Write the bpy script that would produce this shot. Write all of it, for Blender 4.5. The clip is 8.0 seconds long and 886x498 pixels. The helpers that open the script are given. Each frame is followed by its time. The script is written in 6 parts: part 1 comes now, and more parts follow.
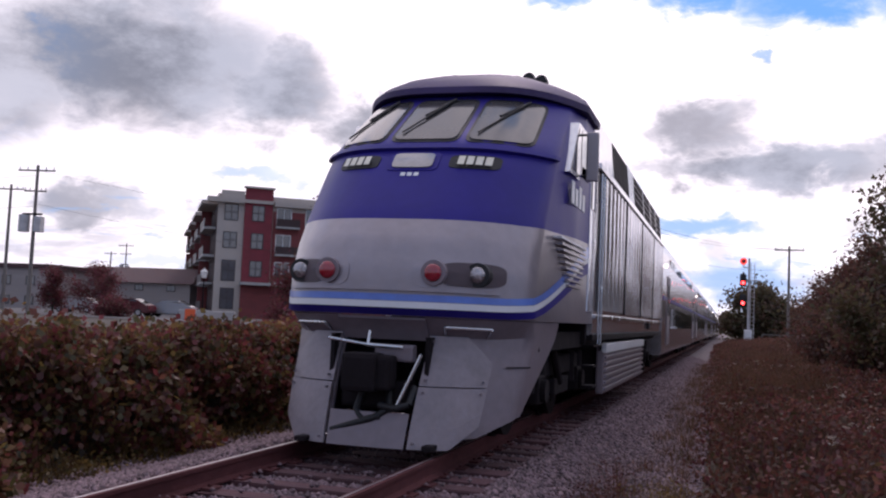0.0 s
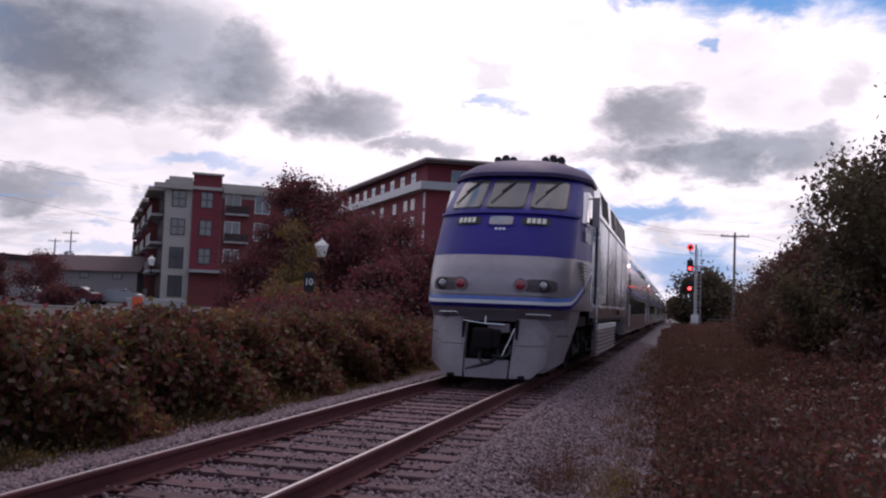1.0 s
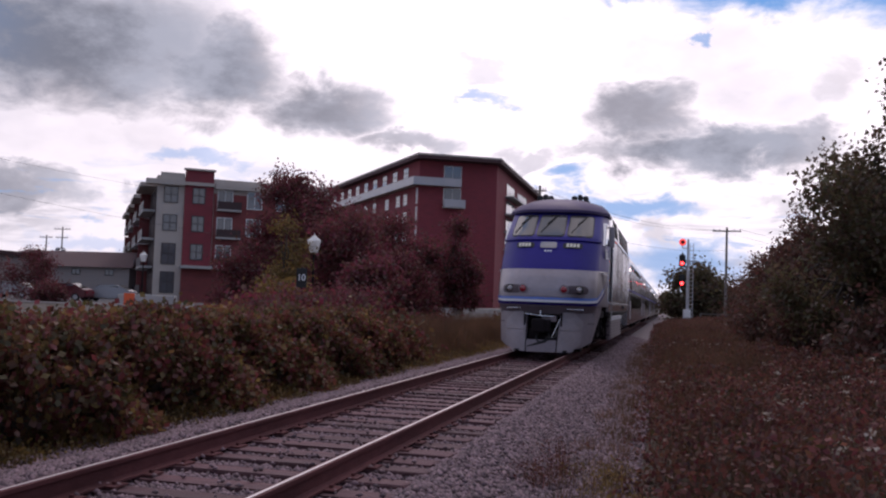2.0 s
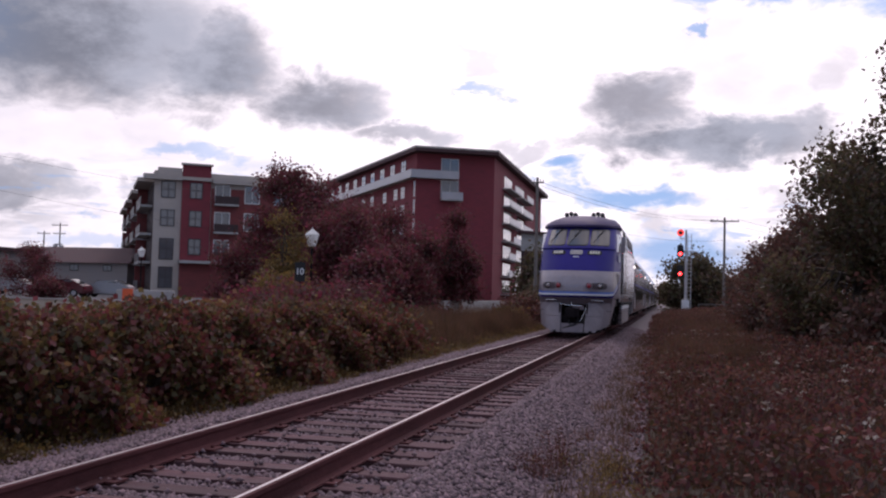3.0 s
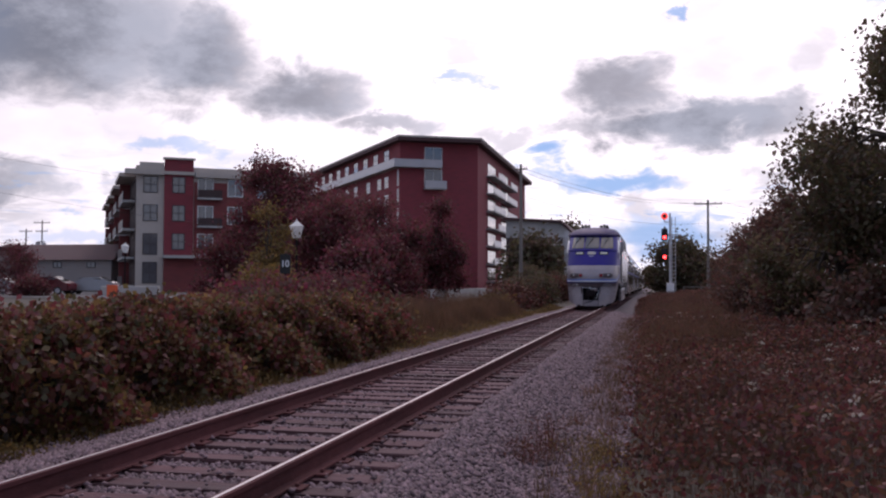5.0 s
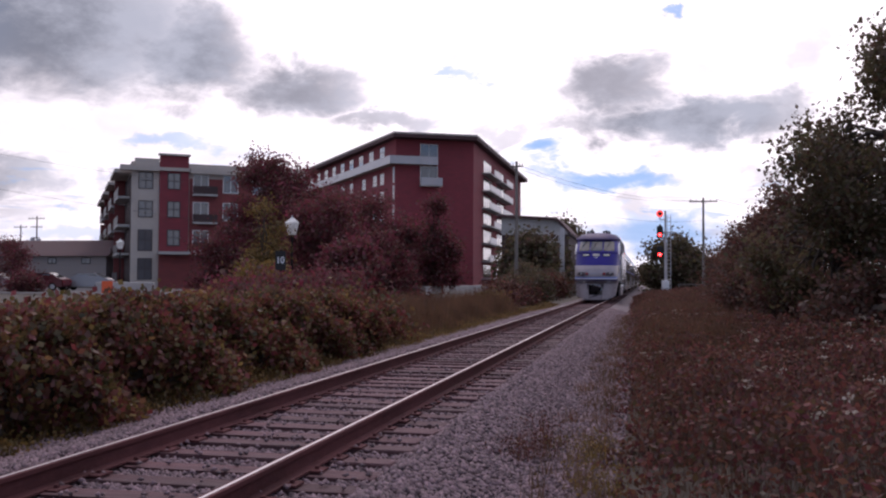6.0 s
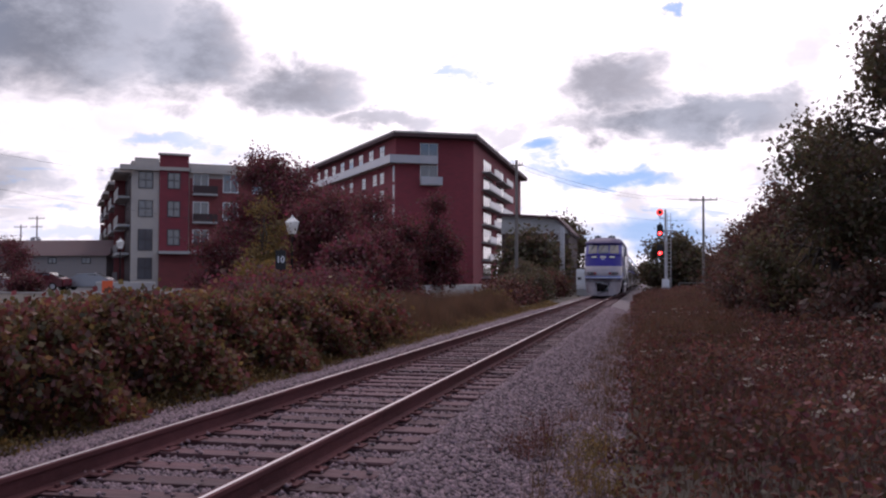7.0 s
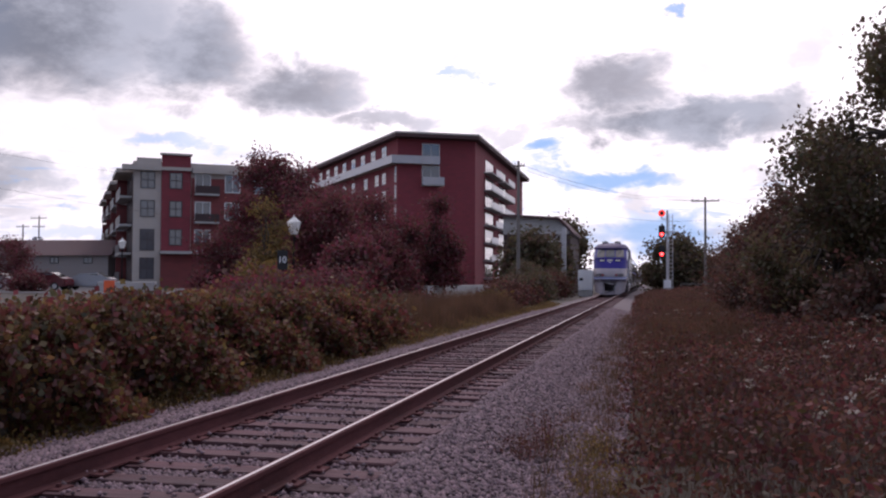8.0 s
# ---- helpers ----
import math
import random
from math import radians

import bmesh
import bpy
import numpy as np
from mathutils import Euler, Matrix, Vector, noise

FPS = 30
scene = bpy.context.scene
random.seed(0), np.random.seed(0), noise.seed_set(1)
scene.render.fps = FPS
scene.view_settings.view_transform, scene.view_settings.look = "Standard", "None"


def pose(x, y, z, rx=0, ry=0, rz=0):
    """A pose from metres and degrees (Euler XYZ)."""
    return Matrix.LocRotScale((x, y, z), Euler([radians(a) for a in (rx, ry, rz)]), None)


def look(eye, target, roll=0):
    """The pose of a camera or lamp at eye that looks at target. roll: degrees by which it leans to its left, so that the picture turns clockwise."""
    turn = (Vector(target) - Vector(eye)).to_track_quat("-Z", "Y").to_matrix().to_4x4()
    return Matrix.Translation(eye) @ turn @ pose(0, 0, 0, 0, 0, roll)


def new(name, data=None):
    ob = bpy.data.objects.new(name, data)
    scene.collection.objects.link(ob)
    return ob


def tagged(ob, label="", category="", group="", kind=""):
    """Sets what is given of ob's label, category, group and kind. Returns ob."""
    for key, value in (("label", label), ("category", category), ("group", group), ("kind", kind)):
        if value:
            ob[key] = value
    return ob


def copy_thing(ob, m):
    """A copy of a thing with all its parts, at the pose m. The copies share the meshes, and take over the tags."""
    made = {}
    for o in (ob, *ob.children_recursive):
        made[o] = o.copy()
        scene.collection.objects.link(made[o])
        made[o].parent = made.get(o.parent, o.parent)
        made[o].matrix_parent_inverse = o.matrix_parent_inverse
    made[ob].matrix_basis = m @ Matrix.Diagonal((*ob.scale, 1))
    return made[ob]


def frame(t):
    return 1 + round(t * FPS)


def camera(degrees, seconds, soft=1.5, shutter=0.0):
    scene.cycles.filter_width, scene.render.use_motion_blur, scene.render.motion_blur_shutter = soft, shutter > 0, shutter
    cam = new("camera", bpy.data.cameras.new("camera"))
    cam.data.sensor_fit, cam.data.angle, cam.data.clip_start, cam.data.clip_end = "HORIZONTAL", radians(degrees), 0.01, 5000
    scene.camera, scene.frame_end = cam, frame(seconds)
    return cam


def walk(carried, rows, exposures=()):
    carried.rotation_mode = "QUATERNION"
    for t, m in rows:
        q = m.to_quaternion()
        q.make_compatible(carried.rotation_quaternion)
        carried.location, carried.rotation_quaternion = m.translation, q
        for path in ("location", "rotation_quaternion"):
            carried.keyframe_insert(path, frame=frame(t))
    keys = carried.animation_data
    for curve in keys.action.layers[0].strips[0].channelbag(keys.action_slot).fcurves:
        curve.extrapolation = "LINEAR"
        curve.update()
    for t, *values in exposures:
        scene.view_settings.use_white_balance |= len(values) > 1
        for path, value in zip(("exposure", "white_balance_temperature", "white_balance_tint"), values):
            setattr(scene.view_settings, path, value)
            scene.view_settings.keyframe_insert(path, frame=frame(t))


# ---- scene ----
# World: y runs along the track away from the camera, x to its right, z = 0 is the top of the rails.

# ---- camera ----
cam = camera(49.8, 8.0, soft=2.2)
EYE = (3.3, 0.0, 1.28)
TURNS = [
    (0.0, 94.06, -2.50, 16.64), (0.1, 94.02, -2.47, 15.86), (0.2, 93.98, -2.43, 15.32), (0.3, 93.98, -2.39, 14.84), (0.4, 94.00, -2.35, 14.45),
    (0.5, 94.06, -2.32, 14.15), (0.7, 93.78, -2.28, 13.97), (1.0, 93.38, -2.20, 13.71), (1.5, 93.20, -2.15, 13.32),
    (3.0, 92.68, -1.53, 13.19), (3.5, 92.34, -0.86, 12.81), (4.0, 92.20, -0.57, 12.60), (4.5, 92.13, -0.23, 12.54),
    (6.0, 91.83, -0.31, 12.08), (6.5, 91.83, -0.23, 12.09), (7.0, 91.77, -0.19, 12.09), (7.5, 91.81, -0.22, 12.19),
    (8.0, 91.80, -0.31, 12.19)]
walk(cam, [(t, pose(*EYE, rx, ry, rz)) for t, rx, ry, rz in TURNS], exposures=[(0.0, 0.3, 6500, 29), (0.5, 0.02, 6500, 29), (1.0, -0.08, 6500, 29), (1.7, -0.06, 6500, 29), (3.0, 0.03, 6500, 29), (5.0, 0.05, 6500, 29), (6.0, 0.16, 6500, 29), (8.0, 0.16, 6500, 29)])

# ---- sky and sun ----
SUN_AZ, SUN_EL = radians(-8), radians(44)      # azimuth from +y towards +x


def make_world():
    w = bpy.data.worlds.new("sky")
    scene.world = w
    w.use_nodes = True
    nt = w.node_tree
    nt.nodes.clear()
    N, L = nt.nodes.new, nt.links.new

    def m(op, a, b=None, c=None, clamp=False):
        n = N("ShaderNodeMath")
        n.operation, n.use_clamp = op, clamp
        for i, v in enumerate((a, b, c)):
            if v is None:
                continue
            if isinstance(v, (int, float)):
                n.inputs[i].default_value = v
            else:
                L(v, n.inputs[i])
        return n.outputs[0]

    def noise_tex(vec, scale, detail, rough, dist=0.0):
        n = N("ShaderNodeTexNoise")
        n.inputs["Scale"].default_value, n.inputs["Detail"].default_value = scale, detail
        n.inputs["Roughness"].default_value, n.inputs["Distortion"].default_value = rough, dist
        L(vec, n.inputs["Vector"])
        return n.outputs["Fac"]

    def mixc(fac, a, b):
        n = N("ShaderNodeMix")
        n.data_type = "RGBA"
        if isinstance(fac, (int, float)):
            n.inputs["Factor"].default_value = fac
        else:
            L(fac, n.inputs["Factor"])
        for s, v in (("A", a), ("B", b)):
            sock = [q for q in n.inputs if q.name == s and q.type == "RGBA"][0]
            if isinstance(v, tuple):
                sock.default_value = (*v, 1)
            else:
                L(v, sock)
        return [q for q in n.outputs if q.type == "RGBA"][0]

    def smooth(v, lo, hi):
        n = N("ShaderNodeMapRange")
        n.interpolation_type = "SMOOTHSTEP"
        L(v, n.inputs["Value"])
        n.inputs["From Min"].default_value, n.inputs["From Max"].default_value = lo, hi
        return n.outputs["Result"]

    tc = N("ShaderNodeTexCoord")
    sep = N("ShaderNodeSeparateXYZ")
    L(tc.outputs["Generated"], sep.inputs[0])
    dx, dy, dz = sep.outputs
    az = m("MULTIPLY", m("ARCTAN2", dx, dy), 57.2958)
    el = m("MULTIPLY", m("ARCSINE", dz), 57.2958)
    # billowing edges
    st = N("ShaderNodeMapping")
    st.inputs["Scale"].default_value = (1, 1, 1.9)
    L(tc.outputs["Generated"], st.inputs["Vector"])
    n1 = noise_tex(st.outputs["Vector"], 7.0, 7, 0.62)
    n2 = noise_tex(st.outputs["Vector"], 16.0, 7, 0.6, 0.3)
    n3 = noise_tex(st.outputs["Vector"], 3.1, 5, 0.55)
    waz = m("ADD", az, m("MULTIPLY", m("SUBTRACT", n1, 0.5), 12.0))
    wel = m("ADD", el, m("MULTIPLY", m("SUBTRACT", n2, 0.5), 5.0))

    def blobs(rows):
        total = None
        for a, e, ra, re, k in rows:
            qa = m("POWER", m("ABSOLUTE", m("DIVIDE", m("SUBTRACT", waz, a), ra)), 2.0)
            qe = m("POWER", m("ABSOLUTE", m("DIVIDE", m("SUBTRACT", wel, e), re)), 2.0)
            v = m("MULTIPLY", smooth(m("SUBTRACT", 1.0, m("ADD", qa, qe)), -0.15, 0.95), k)
            total = v if total is None else m("MAXIMUM", total, v)
        return total

    grey = blobs(GREY)
    blue = blobs(BLUE)
    # the rest of the sky, beyond the clouds named above
    rest = m("MULTIPLY", smooth(n3, 0.5, 0.68), 0.55)
    ahead = m("MULTIPLY", smooth(dy, 0.6, 0.8), smooth(m("SUBTRACT", 34.0, el), 0.0, 10.0))
    grey = m("MAXIMUM", grey, m("MULTIPLY", rest, m("SUBTRACT", 1.0, m("MULTIPLY", ahead, 0.5))))
    back = m("MULTIPLY", smooth(n1, 0.5, 0.62), m("SUBTRACT", 1.0, ahead))
    blue = m("MAXIMUM", blue, back)
    sky = N("ShaderNodeTexSky")
    sky.sky_type, sky.sun_disc = "NISHITA", False
    sky.sun_elevation, sky.sun_rotation = SUN_EL, SUN_AZ
    sm = N("ShaderNodeVectorMath")
    sm.operation = "SCALE"
    L(sky.outputs[0], sm.inputs[0])
    sm.inputs["Scale"].default_value = 0.05
    # thin bright cloud, brighter towards the hidden sun
    sdir = N("ShaderNodeVectorMath")
    sdir.operation = "DOT_PRODUCT"
    L(tc.outputs["Generated"], sdir.inputs[0])
    sdir.inputs[1].default_value = (math.sin(SUN_AZ) * math.cos(SUN_EL), math.cos(SUN_AZ) * math.cos(SUN_EL), math.sin(SUN_EL))
    glow = smooth(sdir.outputs["Value"], 0.2, 1.0)
    white = mixc(glow, (0.40, 0.45, 0.49), (1.29, 1.29, 1.27))
    white = mixc(m("MULTIPLY", smooth(n2, 0.5, 0.75), 0.22), white, (0.60, 0.67, 0.74))
    shade = mixc(smooth(n1, 0.36, 0.62), (0.42, 0.48, 0.53), (0.20, 0.232, 0.268))
    # streaks of thin cloud low over the horizon
    st2 = N("ShaderNodeMapping")
    st2.inputs["Scale"].default_value = (1, 1, 5.5)
    st2.inputs["Location"].default_value = (3.7, 1.3, 0.4)
    L(tc.outputs["Generated"], st2.inputs["Vector"])
    n4 = noise_tex(st2.outputs["Vector"], 7.5, 8, 0.6, 0.4)
    n5 = noise_tex(st2.outputs["Vector"], 12.0, 8, 0.62, 0.6)
    low = smooth(m("SUBTRACT", 9.0, el), 0.0, 5.0)
    streak = m("MULTIPLY", m("MULTIPLY", smooth(n4, 0.5, 0.66), low), 0.45)
    grey = m("MAXIMUM", grey, streak)
    gap = m("MULTIPLY", m("MULTIPLY", smooth(n5, 0.54, 0.66), low), 0.6)
    blue = m("MAXIMUM", blue, gap)
    tint = mixc(0.8, sm.outputs["Vector"], (0.11, 0.41, 0.84))
    hazy = mixc(m("MULTIPLY", smooth(m("SUBTRACT", 16.0, el), 0.0, 12.0), 0.2), tint, (0.56, 0.75, 0.90))
    col = mixc(grey, white, shade)
    col = mixc(blue, col, hazy)
    bg = N("ShaderNodeBackground")
    L(col, bg.inputs["Color"])
    bg.inputs["Strength"].default_value = 1.0
    out = N("ShaderNodeOutputWorld")
    L(bg.outputs[0], out.inputs["Surface"])


# cloud bodies and gaps: azimuth, elevation, half width, half height in degrees, strength
GREY = [(-35.5, 14.0, 11.5, 5.2, 1.0), (-28.0, 13.0, 6.2, 3.8, 1.0), (-43.0, 12.0, 6.0, 5.0, 0.9), (-20.8, 11.2, 4.6, 2.1, 0.9), (-16.0, 9.3, 3.4, 1.0, 0.75),
        (-1.6, 11.6, 4.2, 2.0, 0.85), (2.2, 9.3, 8.6, 1.8, 1.0), (6.5, 9.9, 3.6, 1.3, 0.8), (-3.5, 9.1, 4.0, 0.8, 0.6), (-37.5, 5.3, 3.4, 1.6, 0.8),
        (-31.5, 5.6, 2.6, 0.5, 0.5), (9.0, 12.8, 2.4, 1.6, 0.4), (-1.0, 4.4, 1.8, 0.8, 0.45), (8.0, 6.3, 4.0, 0.7, 0.45), (-9.0, 8.6, 2.5, 0.7, 0.5), (-12.4, 13.8, 1.6, 0.7, 0.35)]
BLUE = [(-1.0, 19.4, 5.0, 1.8, 1.0), (5.0, 18.8, 6.0, 2.3, 1.0), (13.0, 18.4, 8.0, 3.2, 1.0), (-9.0, 19.6, 3.5, 1.4, 0.9), (-12.3, 12.3, 1.8, 0.6, 0.6), (-5.5, 7.4, 2.4, 0.9, 0.9),
        (-2.5, 5.9, 5.5, 1.0, 0.9), (-28.0, 7.7, 2.6, 0.7, 0.55), (0.5, 2.6, 5.5, 1.7, 0.85), (2.3, 15.6, 0.7, 0.5, 0.7), (-33.0, 2.4, 5.0, 0.7, 0.4)]
make_world()
sun = new("sun", bpy.data.lights.new("sun", "SUN"))
sun.data.energy, sun.data.angle, sun.data.color = 0.7, radians(12), (1.0, 0.92, 0.87)
sun.matrix_world = look((0, 0, 0), (-math.sin(SUN_AZ) * math.cos(SUN_EL), -math.cos(SUN_AZ) * math.cos(SUN_EL), -math.sin(SUN_EL)))


# ---- materials ----
def mat(name, col, rough=0.6, metal=0.0, var=0.15, scale=6.0, bump=0.0, bscale=40.0, col2=None, stretch=(1, 1, 1), isl=0.0, spec=0.5, coat=0.0):
    """Surface with two scales of colour variation and fine relief."""
    m = bpy.data.materials.new(name)
    m.use_nodes = True
    nt = m.node_tree
    N, L = nt.nodes.new, nt.links.new
    p = nt.nodes["Principled BSDF"]
    p.inputs["Roughness"].default_value, p.inputs["Metallic"].default_value = rough, metal
    p.inputs["Specular IOR Level"].default_value = spec
    p.inputs["Coat Weight"].default_value = coat
    tc, mp = N("ShaderNodeTexCoord"), N("ShaderNodeMapping")
    mp.inputs["Scale"].default_value = stretch
    L(tc.outputs["Object"], mp.inputs["Vector"])
    a, b = N("ShaderNodeTexNoise"), N("ShaderNodeTexNoise")
    for n, sc, de in ((a, scale, 5), (b, scale * 7.3, 4)):
        n.inputs["Scale"].default_value, n.inputs["Detail"].default_value = sc, de
        L(mp.outputs["Vector"], n.inputs["Vector"])
    add = N("ShaderNodeMath")
    add.operation = "MULTIPLY_ADD"
    L(b.outputs["Fac"], add.inputs[0])
    add.inputs[1].default_value = 0.5
    L(a.outputs["Fac"], add.inputs[2])
    ramp = N("ShaderNodeMapRange")
    ramp.inputs["From Min"].default_value, ramp.inputs["From Max"].default_value = 0.45, 1.05
    L(add.outputs[0], ramp.inputs["Value"])
    mix = N("ShaderNodeMix")
    mix.data_type = "RGBA"
    lo = tuple(c * (1 - var) for c in col)
    hi = col2 or tuple(min(1, c * (1 + var)) for c in col)
    cols = [q for q in mix.inputs if q.type == "RGBA"]
    cols[0].default_value, cols[1].default_value = (*lo, 1), (*hi, 1)
    L(ramp.outputs[0], mix.inputs["Factor"])
    out = [q for q in mix.outputs if q.type == "RGBA"][0]
    if isl:
        oi = N("ShaderNodeObjectInfo")
        ge = N("ShaderNodeNewGeometry")
        s = N("ShaderNodeMath")
        s.operation = "ADD"
        L(oi.outputs["Random"], s.inputs[0])
        L(ge.outputs["Random Per Island"], s.inputs[1])
        fr = N("ShaderNodeMath")
        fr.operation = "FRACT"
        L(s.outputs[0], fr.inputs[0])
        mr = N("ShaderNodeMapRange")
        mr.inputs["To Min"].default_value, mr.inputs["To Max"].default_value = 1 - isl, 1 + isl
        L(fr.outputs[0], mr.inputs["Value"])
        vm = N("ShaderNodeVectorMath")
        vm.operation = "SCALE"
        L(out, vm.inputs[0])
        L(mr.outputs[0], vm.inputs["Scale"])
        out = vm.outputs["Vector"]
    L(out, p.inputs["Base Color"])
    rr = N("ShaderNodeMapRange")
    rr.inputs["To Min"].default_value, rr.inputs["To Max"].default_value = max(0.02, rough * 0.8), min(1, rough * 1.25)
    L(a.outputs["Fac"], rr.inputs["Value"])
    L(rr.outputs[0], p.inputs["Roughness"])
    if bump:
        bt = N("ShaderNodeTexNoise")
        bt.inputs["Scale"].default_value, bt.inputs["Detail"].default_value = bscale, 6
        L(mp.outputs["Vector"], bt.inputs["Vector"])
        bn = N("ShaderNodeBump")
        bn.inputs["Strength"].default_value, bn.inputs["Distance"].default_value = bump, 0.02
        L(bt.outputs["Fac"], bn.inputs["Height"])
        L(bn.outputs[0], p.inputs["Normal"])
    return m


def leaf_mat(name, cols, trans=0.35):
    """Leaves: each leaf its own tint, part of the light passes through."""
    m = bpy.data.materials.new(name)
    m.use_nodes = True
    nt = m.node_tree
    nt.nodes.clear()
    N, L = nt.nodes.new, nt.links.new
    ge, ramp = N("ShaderNodeNewGeometry"), N("ShaderNodeValToRGB")
    L(ge.outputs["Random Per Island"], ramp.inputs[0])
    el = ramp.color_ramp.elements
    while len(el) < len(cols):
        el.new(0.5)
    for i, c in enumerate(cols):
        el[i].position, el[i].color = i / (len(cols) - 1), (*c, 1)
    tc, no = N("ShaderNodeTexCoord"), N("ShaderNodeTexNoise")
    no.inputs["Scale"].default_value = 1.1
    L(tc.outputs["Object"], no.inputs["Vector"])
    mr = N("ShaderNodeMapRange")
    mr.inputs["From Min"].default_value, mr.inputs["From Max"].default_value = 0.3, 0.7
    mr.inputs["To Min"].default_value, mr.inputs["To Max"].default_value = 0.6, 1.45
    L(no.outputs["Fac"], mr.inputs["Value"])
    vm = N("ShaderNodeVectorMath")
    vm.operation = "SCALE"
    L(ramp.outputs[0], vm.inputs[0])
    L(mr.outputs[0], vm.inputs["Scale"])
    d, t, g = N("ShaderNodeBsdfDiffuse"), N("ShaderNodeBsdfTranslucent"), N("ShaderNodeBsdfGlossy")
    g.inputs["Roughness"].default_value = 0.45
    g.inputs["Color"].default_value = (0.5, 0.5, 0.5, 1)
    for b in (d, t):
        L(vm.outputs["Vector"], b.inputs["Color"])
    m1, m2, out = N("ShaderNodeMixShader"), N("ShaderNodeMixShader"), N("ShaderNodeOutputMaterial")
    m1.inputs[0].default_value, m2.inputs[0].default_value = trans, 0.05
    L(d.outputs[0], m1.inputs[1])
    L(t.outputs[0], m1.inputs[2])
    L(m1.outputs[0], m2.inputs[1])
    L(g.outputs[0], m2.inputs[2])
    L(m2.outputs[0], out.inputs["Surface"])
    return m


def glow_mat(name, col, power):
    m = bpy.data.materials.new(name)
    m.use_nodes = True
    p = m.node_tree.nodes["Principled BSDF"]
    p.inputs["Base Color"].default_value = (*col, 1)
    p.inputs["Emission Color"].default_value, p.inputs["Emission Strength"].default_value = (*col, 1), power
    return m


BLUEP = mat("violet_blue_paint", (0.027, 0.02, 0.2), 0.4, 0.0, 0.12, 1.2, 0.02, 30, spec=0.14)
SILVER = mat("silver_paint", (0.30, 0.262, 0.288), 0.34, 0.35, 0.17, 1.1, 0.05, 20, coat=0.2)
SIDE = mat("polished_side_panel", (0.78, 0.76, 0.8), 0.13, 0.72, 0.15, 0.9, 0.5, 4, stretch=(1, 1, 0.18))
PLATE = mat("scuffed_plow_paint", (0.25, 0.212, 0.232), 0.5, 0.1, 0.22, 2.2, 0.1, 25)
PLOW = mat("dull_grey_paint", (0.21, 0.172, 0.194), 0.5, 0.1, 0.18, 1.6, 0.08, 25)
LIGHTBLUE = mat("light_blue_stripe", (0.10, 0.20, 0.62), 0.3, coat=0.3)
WHITEP = mat("white_paint", (0.72, 0.72, 0.74), 0.4, 0, 0.08, 2)
BLACK = mat("black_rubber", (0.012, 0.011, 0.013), 0.6, 0, 0.3, 5)
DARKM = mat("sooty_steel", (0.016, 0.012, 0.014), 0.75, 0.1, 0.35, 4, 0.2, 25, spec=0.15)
ROOFM = mat("roof_grey_paint", (0.06, 0.042, 0.11), 0.55, 0.0, 0.25, 1.5, spec=0.12)
GLASS = mat("dark_window_glass", (0.03, 0.03, 0.035), 0.06, 0, 0.2, 1, spec=0.9, coat=1.0)
PALEGLASS = mat("windscreen_glass", (0.065, 0.06, 0.063), 0.12, 0, 0.15, 1.2, spec=0.45, coat=0.15)
CHROME = mat("bare_metal", (0.6, 0.6, 0.62), 0.25, 0.9, 0.1, 6)
REDL = mat("red_lens", (0.30, 0.012, 0.025), 0.15, 0, 0.2, 8, coat=1.0)
CLEARL = mat("clear_lens", (0.34, 0.31, 0.32), 0.16, 0.7, 0.6, 22, 0.5, 40, coat=1.0)
POCKET = mat("dark_violet_pocket", (0.075, 0.05, 0.06), 0.5)
GREYGLASS = mat("headlight_box_glass", (0.26, 0.24, 0.25), 0.15, 0, 0.2, 5, coat=1.0)
CREAM = mat("cream_lettering", (0.7, 0.66, 0.55), 0.5)
COACH = mat("coach_silver", (0.5, 0.48, 0.51), 0.17, 0.75, 0.15, 0.8, 0.03, 8)
RAILTOP = mat("worn_rail_head", (0.55, 0.5, 0.51), 0.3, 0.9, 0.12, 3, 0.05, 20, stretch=(1, 0.05, 1))
RUST = mat("rusty_rail", (0.10, 0.036, 0.038), 0.8, 0.0, 0.35, 3, 0.3, 60, stretch=(1, 0.3, 1), spec=0.12)
TIEW = mat("weathered_tie_timber", (0.085, 0.034, 0.04), 0.85, 0, 0.4, 2.2, 0.6, 18, stretch=(0.25, 1.8, 1.8), isl=0.3)
BALLAST = mat("ballast_bed", (0.115, 0.08, 0.086), 0.9, 0, 0.4, 9, 1.0, 22)
STONE = mat("crushed_stone", (0.172, 0.112, 0.124), 0.85, 0, 0.2, 14, 0.3, 60, isl=0.5)
EARTH = mat("dry_grass_earth", (0.04, 0.026, 0.018), 0.95, 0, 0.45, 0.35, 0.6, 6, col2=(0.06, 0.042, 0.024))
ASPH = mat("car_park_asphalt", (0.075, 0.068, 0.07), 0.9, 0, 0.2, 0.6, 0.2, 30)
BRICK = mat("red_brick_wall", (0.23, 0.04, 0.052), 0.85, 0, 0.18, 0.9, 0.3, 14, stretch=(1, 1, 3))
BRICKD = mat("dark_brick_wall", (0.21, 0.05, 0.05), 0.85, 0, 0.2, 0.8, 0.3, 14, stretch=(1, 1, 3))
BEIGE = mat("beige_cladding", (0.47, 0.41, 0.37), 0.8, 0, 0.1, 0.7, 0.1, 10)
CONC = mat("pale_concrete", (0.40, 0.38, 0.37), 0.85, 0, 0.2, 0.9, 0.2, 12)
DARKW = mat("dark_brown_wall", (0.06, 0.035, 0.036), 0.85, 0, 0.25, 0.8, 0.3, 10)
ROOFB = mat("brown_roofing", (0.085, 0.042, 0.045), 0.85, 0, 0.2, 1.2, 0.3, 8)
